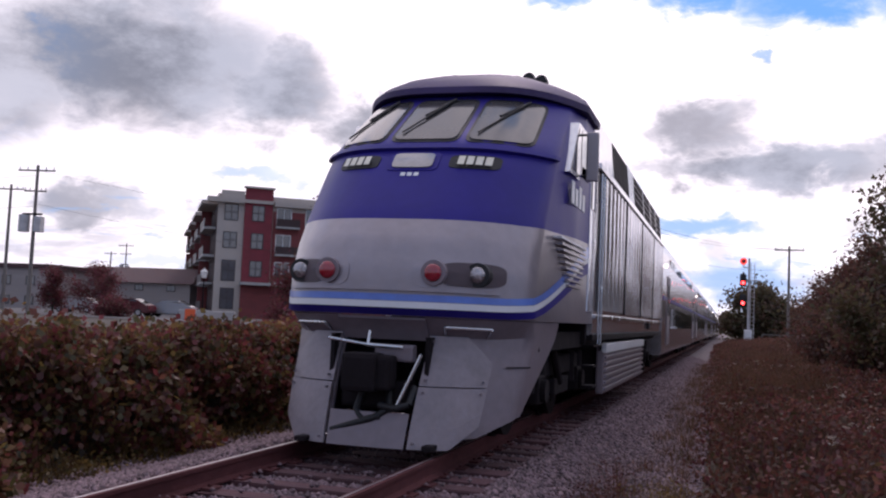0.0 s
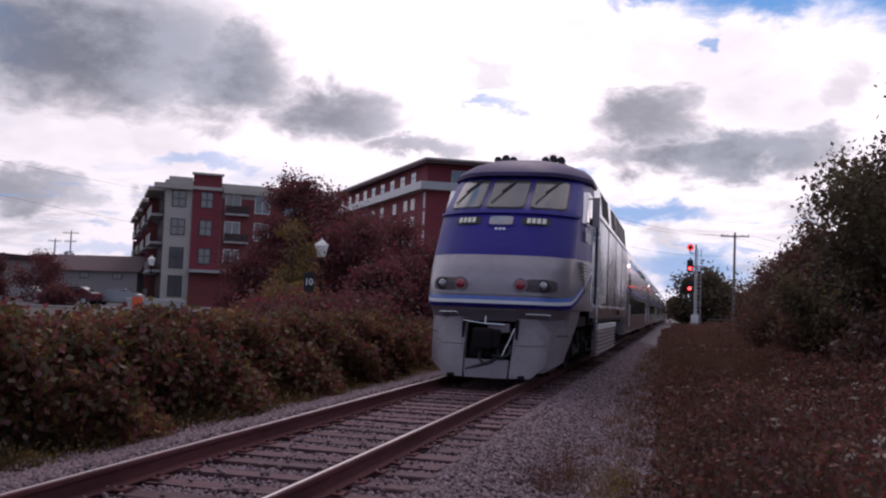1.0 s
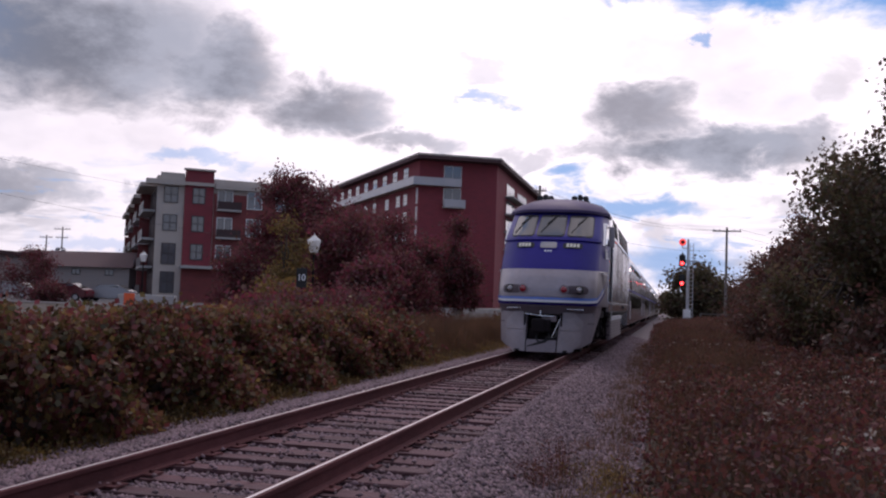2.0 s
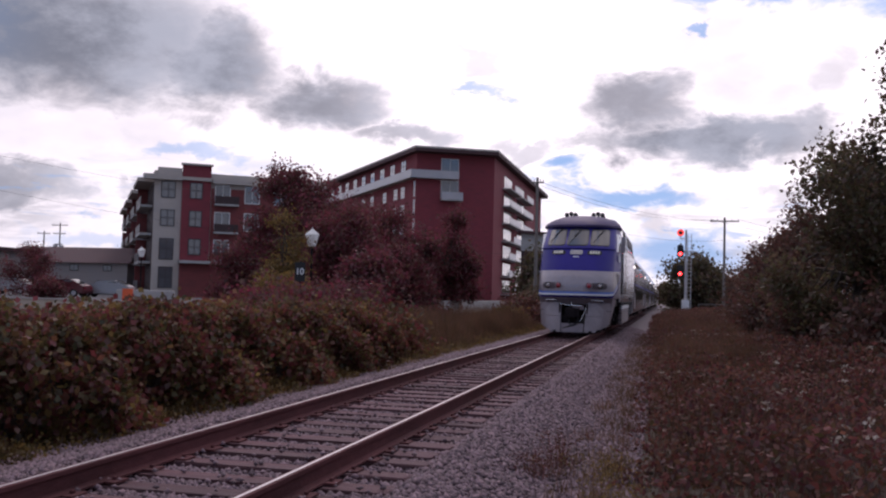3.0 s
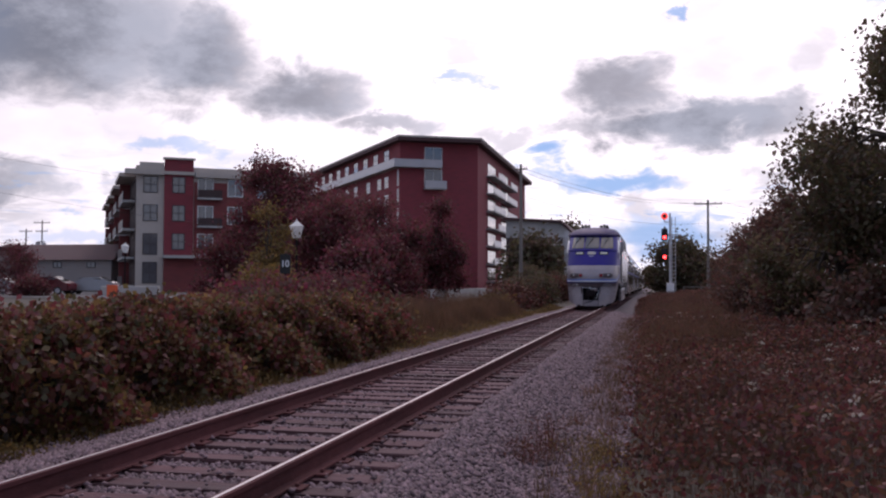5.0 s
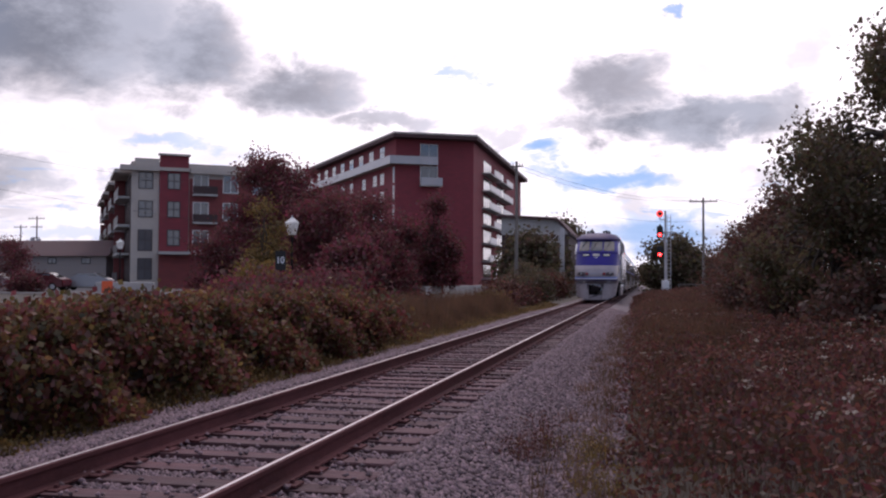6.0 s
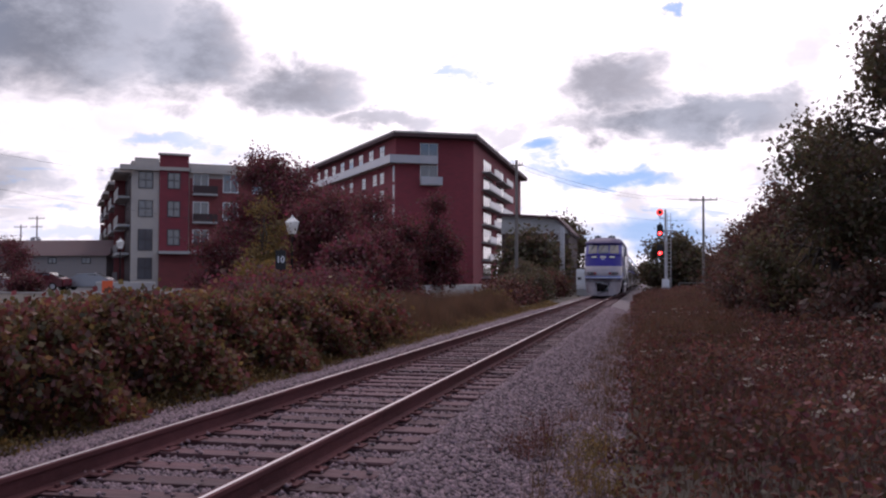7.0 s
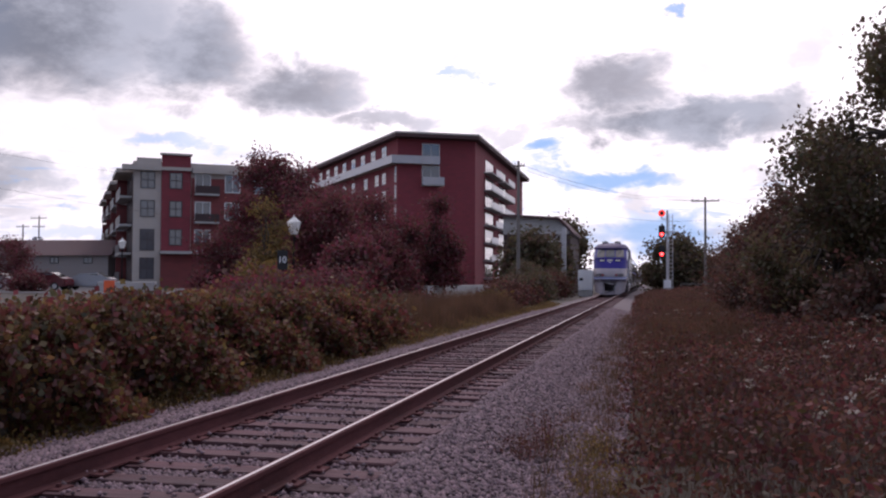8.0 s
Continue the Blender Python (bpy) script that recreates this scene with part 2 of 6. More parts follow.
PALEW = mat("pale_siding", (0.33, 0.285, 0.275), 0.8, 0, 0.1, 0.5, 0.2, 6, stretch=(0.1, 0.1, 4))
WFRAME = mat("white_window_frame", (0.7, 0.69, 0.68), 0.5)
DFRAME = mat("dark_window_frame", (0.05, 0.04, 0.045), 0.5)
HGLASS = mat("house_window_glass", (0.11, 0.11, 0.12), 0.08, 0, 0.3, 0.3, spec=0.9, coat=1.0)
RAILING = mat("frosted_balcony_panel", (0.44, 0.42, 0.44), 0.3, 0, 0.1, 0.6)
POLEW = mat("weathered_pole_timber", (0.19, 0.165, 0.15), 0.85, 0, 0.3, 2, 0.4, 15, stretch=(3, 3, 0.3))
GALV = mat("galvanised_steel", (0.5, 0.48, 0.49), 0.5, 0.35, 0.2, 3)
CABINET = mat("pale_cabinet_metal", (0.8, 0.79, 0.8), 0.45, 0.1, 0.08, 1.5)
ORANGE = mat("orange_sign_board", (0.85, 0.13, 0.04), 0.6, 0, 0.1, 3)
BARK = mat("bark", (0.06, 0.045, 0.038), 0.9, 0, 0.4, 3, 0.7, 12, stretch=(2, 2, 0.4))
REDCAR = mat("dark_red_car_paint", (0.10, 0.01, 0.015), 0.3, 0.0, 0.1, 1, spec=0.3, coat=0.2)
GREYCAR = mat("silver_car_paint", (0.26, 0.25, 0.26), 0.3, 0.3, 0.1, 1, coat=0.3)
REDGLOW = glow_mat("lit_red_signal", (1.0, 0.04, 0.035), 10.0)
RINGGLOW = glow_mat("lit_red_ring", (1.0, 0.07, 0.05), 1.6)
HALO = glow_mat("lit_marker_lens", (1.0, 0.9, 0.8), 4.0)
VINE = leaf_mat("vine_leaves", [(0.075, 0.062, 0.02), (0.19, 0.038, 0.045), (0.11, 0.085, 0.028), (0.18, 0.042, 0.046), (0.2, 0.14, 0.045), (0.16, 0.036, 0.042), (0.055, 0.05, 0.018), (0.13, 0.095, 0.034)], 0.45)
TREELEAF = leaf_mat("broad_leaves", [(0.075, 0.07, 0.034), (0.11, 0.09, 0.045), (0.115, 0.06, 0.048), (0.085, 0.08, 0.036)], 0.5)
REDLEAF = leaf_mat("dull_red_leaves", [(0.10, 0.06, 0.038), (0.21, 0.034, 0.06), (0.11, 0.06, 0.04), (0.17, 0.028, 0.05), (0.07, 0.045, 0.03)], 0.5)
YELLEAF = leaf_mat("yellow_green_leaves", [(0.14, 0.10, 0.03), (0.24, 0.14, 0.045), (0.11, 0.08, 0.028)], 0.45)
STALK = leaf_mat("weed_stalks", [(0.06, 0.03, 0.02), (0.09, 0.045, 0.03), (0.05, 0.036, 0.016), (0.075, 0.024, 0.024), (0.13, 0.07, 0.05)], 0.4)
FRINGE = leaf_mat("dry_fringe_grass", [(0.12, 0.085, 0.028), (0.15, 0.07, 0.038), (0.08, 0.065, 0.024)], 0.4)
VERGE = leaf_mat("olive_verge_grass", [(0.11, 0.065, 0.032), (0.15, 0.07, 0.042), (0.09, 0.06, 0.028), (0.14, 0.055, 0.042)], 0.5)
SCRUB = leaf_mat("brown_scrub_leaves", [(0.10, 0.06, 0.035), (0.15, 0.06, 0.05), (0.08, 0.06, 0.035), (0.13, 0.045, 0.042), (0.06, 0.045, 0.028)], 0.5)
LANTERN = leaf_mat("opal_lantern_glass", [(0.85, 0.84, 0.82), (0.8, 0.8, 0.8)], 0.6)
WEED = leaf_mat("dry_weeds", [(0.08, 0.04, 0.023), (0.17, 0.05, 0.045), (0.06, 0.045, 0.019), (0.2, 0.085, 0.058), (0.12, 0.03, 0.035), (0.045, 0.02, 0.016)], 0.4)
BLOSSOM = leaf_mat("pale_flower_heads", [(0.42, 0.36, 0.31), (0.26, 0.2, 0.14), (0.5, 0.45, 0.4)], 0.3)


# ---- building blocks ----
def part(name, bm, material, parent=None, label="", smooth=False):
    """Links a bmesh as one mesh object under a thing or a part."""
    me = bpy.data.meshes.new(name)
    bmesh.ops.recalc_face_normals(bm, faces=bm.faces)
    bm.to_mesh(me)
    bm.free()
    for mm in (material if isinstance(material, (list, tuple)) else [material]):
        me.materials.append(mm)
    if smooth:
        for p in me.polygons:
            p.use_smooth = True
        me.set_sharp_from_angle(angle=radians(38))
    ob = new(name, me)
    ob.parent = parent
    if label:
        ob["label"] = label
    return ob


def empty(name, x, y, z=0.0, rz=0.0):
    ob = new(name)
    ob.matrix_basis = pose(x, y, z, 0, 0, rz)
    return ob


def box(bm, x0, x1, y0, y1, z0, z1, bev=0.0, m=None):
    q = bmesh.ops.create_cube(bm, size=1.0, matrix=Matrix.Translation(((x0 + x1) / 2, (y0 + y1) / 2, (z0 + z1) / 2)) @ Matrix.Diagonal((x1 - x0, y1 - y0, z1 - z0, 1)))
    vs = q["verts"]
    if bev:
        es = {e for v in vs for e in v.link_edges}
        r = bmesh.ops.bevel(bm, geom=list(es), offset=bev, segments=2, affect="EDGES", profile=0.6)
        vs = [v for v in r["verts"]]
        vs = list({v for f in r["faces"] for v in f.verts})
    if m is not None:
        bmesh.ops.transform(bm, matrix=m, verts=list(vs))
    return vs


def B(*a, bev=0.0, m=None):
    bm = bmesh.new()
    box(bm, *a, bev=bev, m=m)
    return bm


def tube(bm, p, q, r0, r1=None, n=10, caps=True):
    p, q = Vector(p), Vector(q)
    d = q - p
    rot = d.to_track_quat("Z", "Y").to_matrix().to_4x4()
    bmesh.ops.create_cone(bm, cap_ends=caps, segments=n, radius1=r0, radius2=r0 if r1 is None else r1, depth=d.length,
                          matrix=Matrix.Translation((p + q) / 2) @ rot)


def T(p, q, r0, r1=None, n=10):
    bm = bmesh.new()
    tube(bm, p, q, r0, r1, n)
    return bm


def prism(points, z0, z1):
    """Upright block over a plan outline."""
    bm = bmesh.new()
    lo = [bm.verts.new((x, y, z0)) for x, y in points]
    hi = [bm.verts.new((x, y, z1)) for x, y in points]
    n = len(points)
    for i in range(n):
        bm.faces.new((lo[i], lo[(i + 1) % n], hi[(i + 1) % n], hi[i]))
    bm.faces.new(hi)
    bm.faces.new(lo[::-1])
    return bm


def np_mesh(name, verts, faces, material, parent=None):
    """A mesh from arrays made by the loops below; all faces have the same number of corners."""
    me = bpy.data.meshes.new(name)
    verts, faces = np.asarray(verts, np.float32), np.asarray(faces, np.int32)
    k = faces.shape[1]
    me.vertices.add(len(verts))
    me.vertices.foreach_set("co", verts.ravel())
    me.loops.add(faces.size)
    me.loops.foreach_set("vertex_index", faces.ravel())
    me.polygons.add(len(faces))
    me.polygons.foreach_set("loop_start", np.arange(len(faces), dtype=np.int32) * k)
    me.polygons.foreach_set("loop_total", np.full(len(faces), k, np.int32))
    me.update(calc_edges=True)
    me.validate()
    me.materials.append(material)
    ob = new(name, me)
    ob.parent = parent
    return ob


def leaf_cloud(pts, size, rng, droop=0.0, aspect=0.62):
    """A pointed leaf of random turn at each point."""
    n = len(pts)
    d = rng.normal(size=(n, 3))
    d[:, 2] -= droop
    d /= np.linalg.norm(d, axis=1)[:, None]
    e = np.cross(d, rng.normal(size=(n, 3)))
    e /= np.linalg.norm(e, axis=1)[:, None]
    s = (size * rng.uniform(0.6, 1.35, n))[:, None]
    mid = pts + d * s * 0.45
    v = np.stack([pts, mid + e * s * aspect * 0.5, pts + d * s, mid - e * s * aspect * 0.5], 1).reshape(-1, 3)
    return v, np.arange(4 * n).reshape(-1, 4)


def blades(pts, height, rng, width=0.012, lean=0.3):
    """Upright, leaning blades, two segments each."""
    n = len(pts)
    h = (height * rng.uniform(0.45, 1.3, n))[:, None]
    a = rng.uniform(0, 2 * np.pi, n)
    out = np.stack([np.cos(a), np.sin(a), np.zeros(n)], 1)
    side = np.stack([-np.sin(a), np.cos(a), np.zeros(n)], 1) * width
    up = np.array([0, 0, 1.0])
    k = rng.uniform(0.2, 1.0, n)[:, None] * lean
    p1 = pts + up * h * 0.55 + out * h * k * 0.35
    p2 = pts + up * h + out * h * k
    v = np.stack([pts - side, pts + side, p1 + side * 0.8, p1 - side * 0.8, p2 + side * 0.15, p2 - side * 0.15], 1).reshape(-1, 3)
    i = np.arange(n)[:, None] * 6
    f = np.concatenate([i + np.array([[0, 1, 2, 3]]), i + np.array([[3, 2, 4, 5]])], 0)
    return v, f


# ---- ground ----
def ground_z(x, y):
    """Height of the natural ground beside the line."""
    z = -0.42 + 0.04 * math.sin(x * 0.7 + y * 0.21) * (1 if abs(x) > 3 else 0.3)
    if x < -14.0:
        z += min(0.55, (-14.0 - x) * 0.05)
    if x > 3.0:
        z += min(0.45, (x - 3.0) * 0.09)
    return z


def build_ground():
    xs = [-900, -400, -200, -120, -80, -60, -40, -25, -16, -12, -9, -7, -6] + [-5 + 0.5 * i for i in range(37)] + [15, 18, 22, 28, 40, 60, 100, 200, 500, 900]
    ys = [-120, -60, -30, -15, -8, -4] + [-2 + 1.0 * i for i in range(50)] + [50, 56, 64, 74, 86, 100, 120, 150, 190, 240, 320, 450, 700, 1200, 2500]
    bm = bmesh.new()
    g = [[bm.verts.new((x, y, ground_z(x, y))) for x in xs] for y in ys]
    for j in range(len(ys) - 1):
        for i in range(len(xs) - 1):
            bm.faces.new((g[j][i], g[j][i + 1], g[j + 1][i + 1], g[j + 1][i]))
    ob = part("ground", bm, EARTH, smooth=True)
    tagged(ob, "brown earth with dry grass beside a railway", "ground", kind="structure")


def bed_z(x):
    """Cross section of the ballast bed."""
    a = abs(x)
    if a < 1.25:
        return -0.236
    if a < 1.45:
        return -0.236 + (a - 1.25) * 0.18
    return max(-0.2 - (a - 1.45) * 0.24, -0.385) if x > 0 else max(-0.2 - (a - 1.45) * 0.2, -0.36)


def build_bed():
    bm = bmesh.new()
    xs = [-2.75, -2.3, -1.9, -1.45, -1.25, -0.7, 0, 0.7, 1.25, 1.45, 1.9, 2.21, 2.3, 2.7, 3.1]
    ys = [-40, -10, 0, 10, 30, 60, 100, 200, 420]
    g = [[bm.verts.new((x, y, bed_z(x) + (0.015 if -2.6 < x < 3 else -0.05))) for x in xs] for y in ys]
    for j in range(len(ys) - 1):
        for i in range(len(xs) - 1):
            bm.faces.new((g[j][i], g[j][i + 1], g[j + 1][i + 1], g[j + 1][i]))
    ob = part("ballast_bed", bm, BALLAST, smooth=True)
    tagged(ob, "grey crushed stone bed under the railway track", "ballast", kind="structure")
    # loose stones on it
    rng = np.random.default_rng(5)
    n = 150000
    y = np.where(rng.random(n) < 0.1, rng.uniform(-5, 4.5, n), 4.3 + 46 * rng.random(n) ** 1.9)
    x = rng.uniform(-2.55, 3.05, n)
    keep = (x > -2.3) | (rng.random(n) < 0.6)
    x, y = x[keep], y[keep]
    n = len(x)
    s = rng.uniform(0.014, 0.036, n) * (1 + y * 0.012)
    z = np.array([bed_z(v) for v in x]) + 0.016 + s * 0.25
    onpath = (x > 1.9)
    s = np.where(onpath, s * 0.85, s)
    s = np.where(np.abs(x) < 1.3, np.minimum(s, 0.030), s)
    z = np.where((np.abs(x) < 1.3) & (rng.random(n) < 0.02), -0.168 + s * 0.3, z)
    base = np.array([(1, 0, 0), (0, 1, 0), (-1, 0, 0), (0, -1, 0), (0, 0, 0.75), (0, 0, -0.6)])
    jit = 1 + rng.uniform(-0.35, 0.35, (n, 6, 3))
    a = rng.uniform(0, 6.28, n)
    v = base[None] * jit
    v[:, :, 0] += rng.uniform(-0.3, 0.3, (n, 6))
    v[:, :, 1] += rng.uniform(-0.3, 0.3, (n, 6))
    c, q = np.cos(a)[:, None], np.sin(a)[:, None]
    v = np.stack([v[:, :, 0] * c - v[:, :, 1] * q, v[:, :, 0] * q + v[:, :, 1] * c, v[:, :, 2]], 2) * s[:, None, None]
    v += np.stack([x, y, z], 1)[:, None]
    f0 = np.array([(0, 1, 4), (1, 2, 4), (2, 3, 4), (3, 0, 4), (1, 0, 5), (2, 1, 5), (3, 2, 5), (0, 3, 5)])
    f = (np.arange(n)[:, None, None] * 6 + f0[None]).reshape(-1, 3)
    ob = np_mesh("ballast_stones", v.reshape(-1, 3), f, STONE)
    tagged(ob, "loose grey crushed stones along the railway track", "ballast", kind="stuff")


def rail_mesh(y0, y1):
    prof = [(-0.07, -0.17), (0.07, -0.17), (0.07, -0.155), (0.012, -0.14), (0.012, -0.045), (0.037, -0.035), (0.037, -0.006), (0.031, -0.002), (0.013, 0.0),
            (-0.013, 0.0), (-0.031, -0.002), (-0.037, -0.006), (-0.037, -0.035), (-0.012, -0.045), (-0.012, -0.14), (-0.07, -0.155)]
    bm = bmesh.new()
    a = [bm.verts.new((x, y0, z)) for x, z in prof]
    b = [bm.verts.new((x, y1, z)) for x, z in prof]
    n = len(prof)
    for i in range(n):
        f = bm.faces.new((a[i], a[(i + 1) % n], b[(i + 1) % n], b[i]))
        f.material_index = 1 if i == 8 else 0
    bm.faces.new(a[::-1])
    bm.faces.new(b)
    return bm


def build_track():
    tr = empty("railway_track", 0, 0, 0)
    tagged(tr, "railway track of rusty rails with shiny heads on weathered timber ties", "railway track", kind="structure")
    for sx in (-0.753, 0.753):
        r = part("rail", rail_mesh(-30, 420), [RUST, RAILTOP], tr, "rusty steel rail with a polished head")
        r.location.x = sx
    rng = random.Random(3)
    meshes = []
    for k in range(5):
        bm = bmesh.new()
        box(bm, -1.3, 1.3, -0.115, 0.115, -0.34, -0.172, bev=0.012)
        for v in bm.verts:
            v.co += Vector((rng.uniform(-0.03, 0.03), rng.uniform(-0.008, 0.008), rng.uniform(-0.006, 0.004)))
        o = part("tie", bm, TIEW, tr)
        meshes.append(o.data)
        o.location.y = -4 + 0.52 * k
        o.rotation_euler.z = rng.uniform(-0.012, 0.012)
    for k in range(5, 200):
        o = new("tie", meshes[rng.randrange(5)])
        o.parent = tr
        o.location = (rng.uniform(-0.05, 0.05), -4 + 0.52 * k + rng.uniform(-0.03, 0.03), rng.uniform(-0.012, 0.004))
        o.rotation_euler.z = rng.uniform(-0.02, 0.02)
    bm = bmesh.new()
    for k in range(110):
        for sx in (-0.753, 0.753):
            y = -4 + 0.52 * k
            box(bm, sx - 0.16, sx + 0.16, y - 0.09, y + 0.09, -0.174, -0.158)
            for d in (-0.1, 0.1):
                box(bm, sx + d - 0.014, sx + d + 0.014, y - 0.014, y + 0.014, -0.16, -0.135)
    o = part("tie_plates", bm, RUST, tr)
    tagged(o, kind="stuff")


build_ground()
build_bed()
build_track()


# ---- the train ----
def lerp(tab, z):
    for (a, p), (b, q) in zip(tab, tab[1:]):
        if z <= b:
            return p + (q - p) * max(0.0, (z - a)) / (b - a)
    return tab[-1][1]


NOSE = [(0.0, 0.1), (0.3, 0.19), (0.62, 0.33), (1.0, 0.52), (1.1, 0.55), (1.26, 0.36), (1.3, 0.26), (1.7, 0.28), (2.0, 0.42), (2.3, 0.64), (2.6, 0.9), (2.88, 1.14), (3.12, 1.38), (3.2, 1.48), (3.82, 2.40), (3.95, 2.6)]
FLARE = [(0.0, 0.8), (1.3, 0.85), (1.7, 0.86), (2.3, 0.83), (3.2, 0.74), (3.95, 0.74)]
HALF = [(0.0, 1.17), (0.9, 1.28), (1.3, 1.32), (3.2, 1.32), (3.6, 1.30), (3.95, 1.27)]
CORNER = 1.38     # where the front turns into the side, along the skin


def skin(u, z, off=0.0):
    """Point on the cab's skin: u runs from the nose's middle over the rounded corner and back along the side."""
    a, w, s = abs(u), lerp(HALF, z), 1 if u >= 0 else -1
    y0, d = lerp(NOSE, z), lerp(FLARE, z)
    if a <= CORNER:
        k = a / CORNER
        y, x = y0 + d * k ** 3.2, w * k
        n = Vector((s * 3.2 * d / CORNER * k ** 2.2, -1.0, 0.35)).normalized()
    else:
        k = (a - CORNER) / (4.0 - CORNER)
        y, x = y0 + d + k * (4.6 - y0 - d), w + 0.11 * min(1.0, k * 2.2)
        n = Vector((s, -0.08, 0.05)).normalized()
    return Vector((s * x, y, z)) + n * off


def band(lo, hi, u0, u1, off=0.0, nu=40, nz=6, thick=0.0):
    """A strip of the skin between two heights, which may vary along it."""
    lo = lo if callable(lo) else (lambda u, c=lo: c)
    hi = hi if callable(hi) else (lambda u, c=hi: c)
    bm = bmesh.new()
    g = []
    for i in range(nu + 1):
        u = u0 + (u1 - u0) * i / nu
        g.append([bm.verts.new(skin(u, lo(u) + (hi(u) - lo(u)) * j / nz, off)) for j in range(nz + 1)])
    for i in range(nu):
        for j in range(nz):
            bm.faces.new((g[i][j], g[i + 1][j], g[i + 1][j + 1], g[i][j + 1]))
    if thick:
        bmesh.ops.recalc_face_normals(bm, faces=bm.faces)
        bmesh.ops.solidify(bm, geom=bm.faces[:], thickness=thick)
    return bm


def oval(u0, u1, z0, z1, off, n=28, e=0.5, thick=0.0):
    """A rounded patch on the skin."""
    bm = bmesh.new()
    uc, zc = (u0 + u1) / 2, (z0 + z1) / 2
    rings = []
    for k in (1.0, 0.55):
        ring = []
        for i in range(n):
            a = 2 * math.pi * i / n
            c, s = math.cos(a), math.sin(a)
            ring.append(bm.verts.new(skin(uc + k * (u1 - u0) / 2 * math.copysign(abs(c) ** e, c), zc + k * (z1 - z0) / 2 * math.copysign(abs(s) ** e, s), off)))
        rings.append(ring)
    mid = bm.verts.new(skin(uc, zc, off))
    for i in range(n):
        j = (i + 1) % n
        bm.faces.new((rings[0][i], rings[0][j], rings[1][j], rings[1][i]))
        bm.faces.new((rings[1][i], rings[1][j], mid))
    if thick:
        bmesh.ops.recalc_face_normals(bm, faces=bm.faces)
        bmesh.ops.solidify(bm, geom=bm.faces[:], thickness=thick)
    return bm


def rise(u):
    k = min(1.0, max(0.0, (abs(u) - 1.15) / 2.6))
    return 0.62 * k * k * (3 - 2 * k) + 0.1 * k


def loft(prof, y0, y1, ny=1, close=True):
    """A hull of one cross section, mirrored, with end walls."""
    pts = [(x, z) for x, z in prof] + [(-x, z) for x, z in reversed(prof) if x > 0]
    bm = bmesh.new()
    rows = [[bm.verts.new((x, y0 + (y1 - y0) * k / ny, z)) for x, z in pts] for k in range(ny + 1)]
    n = len(pts)
    for k in range(ny):
        for i in range(n - 1 + (1 if close else 0)):
            bm.faces.new((rows[k][i], rows[k][(i + 1) % n], rows[k + 1][(i + 1) % n], rows[k + 1][i]))
    bm.faces.new(rows[0][::-1])
    bm.faces.new(rows[-1])
    return bm


def wheelset(parent, y, z=0.51, r=0.51):
    bm = bmesh.new()
    for s in (-1, 1):
        tube(bm, (s * 0.70, 0, 0), (s * 0.83, 0, 0), r, n=28)
        tube(bm, (s * 0.66, 0, 0), (s * 0.70, 0, 0), r + 0.03, n=28)
        tube(bm, (s * 0.83, 0, 0), (s * 0.87, 0, 0), r * 0.4, n=12)
        for k in range(4):
            a = k * math.pi / 2
            tube(bm, (s * 0.83, 0.28 * math.cos(a), 0.28 * math.sin(a)), (s * 0.845, 0.28 * math.cos(a), 0.28 * math.sin(a)), 0.06, n=8)
    tube(bm, (-0.9, 0, 0), (0.9, 0, 0), 0.085, n=12)
    o = part("wheelset", bm, DARKM, parent, "dark steel wheelset", smooth=True)
    o.location = (0, y, z)
    return o


def truck_frame(parent, y, half=1.55, base=1.37):
    bm = bmesh.new()
    for s in (-1, 1):
        box(bm, s * 1.05 - 0.09, s * 1.05 + 0.09, y - half - 0.25, y + half + 0.25, 0.62, 0.86, bev=0.03)
        for d in (-base, base):
            box(bm, s * 1.08 - 0.13, s * 1.08 + 0.13, y + d - 0.2, y + d + 0.2, 0.36, 0.68, bev=0.03)
            tube(bm, (s * 1.2, y + d, 0.51), (s * 1.27, y + d, 0.51), 0.13, n=14)
            for q in (-0.32, 0.32):
                tube(bm, (s * 1.1, y + d + q, 0.5), (s * 1.1, y + d + q, 0.9), 0.09, n=10)
        box(bm, s * 1.15 - 0.05, s * 1.15 + 0.05, y - 0.5, y + 0.5, 0.4, 0.6, bev=0.02)
        tube(bm, (s * 1.2, y - 0.7, 0.95), (s * 1.2, y - 0.2, 0.55), 0.05, n=8)
    box(bm, -1.0, 1.0, y - 0.3, y + 0.3, 0.55, 0.95, bev=0.04)
    for d in (-1, 1):
        box(bm, -1.0, 1.0, y + d * (half + 0.15) - 0.08, y + d * (half + 0.15) + 0.08, 0.62, 0.8)
    return part("truck_frame", bm, DARKM, parent, "sooty steel truck frame")


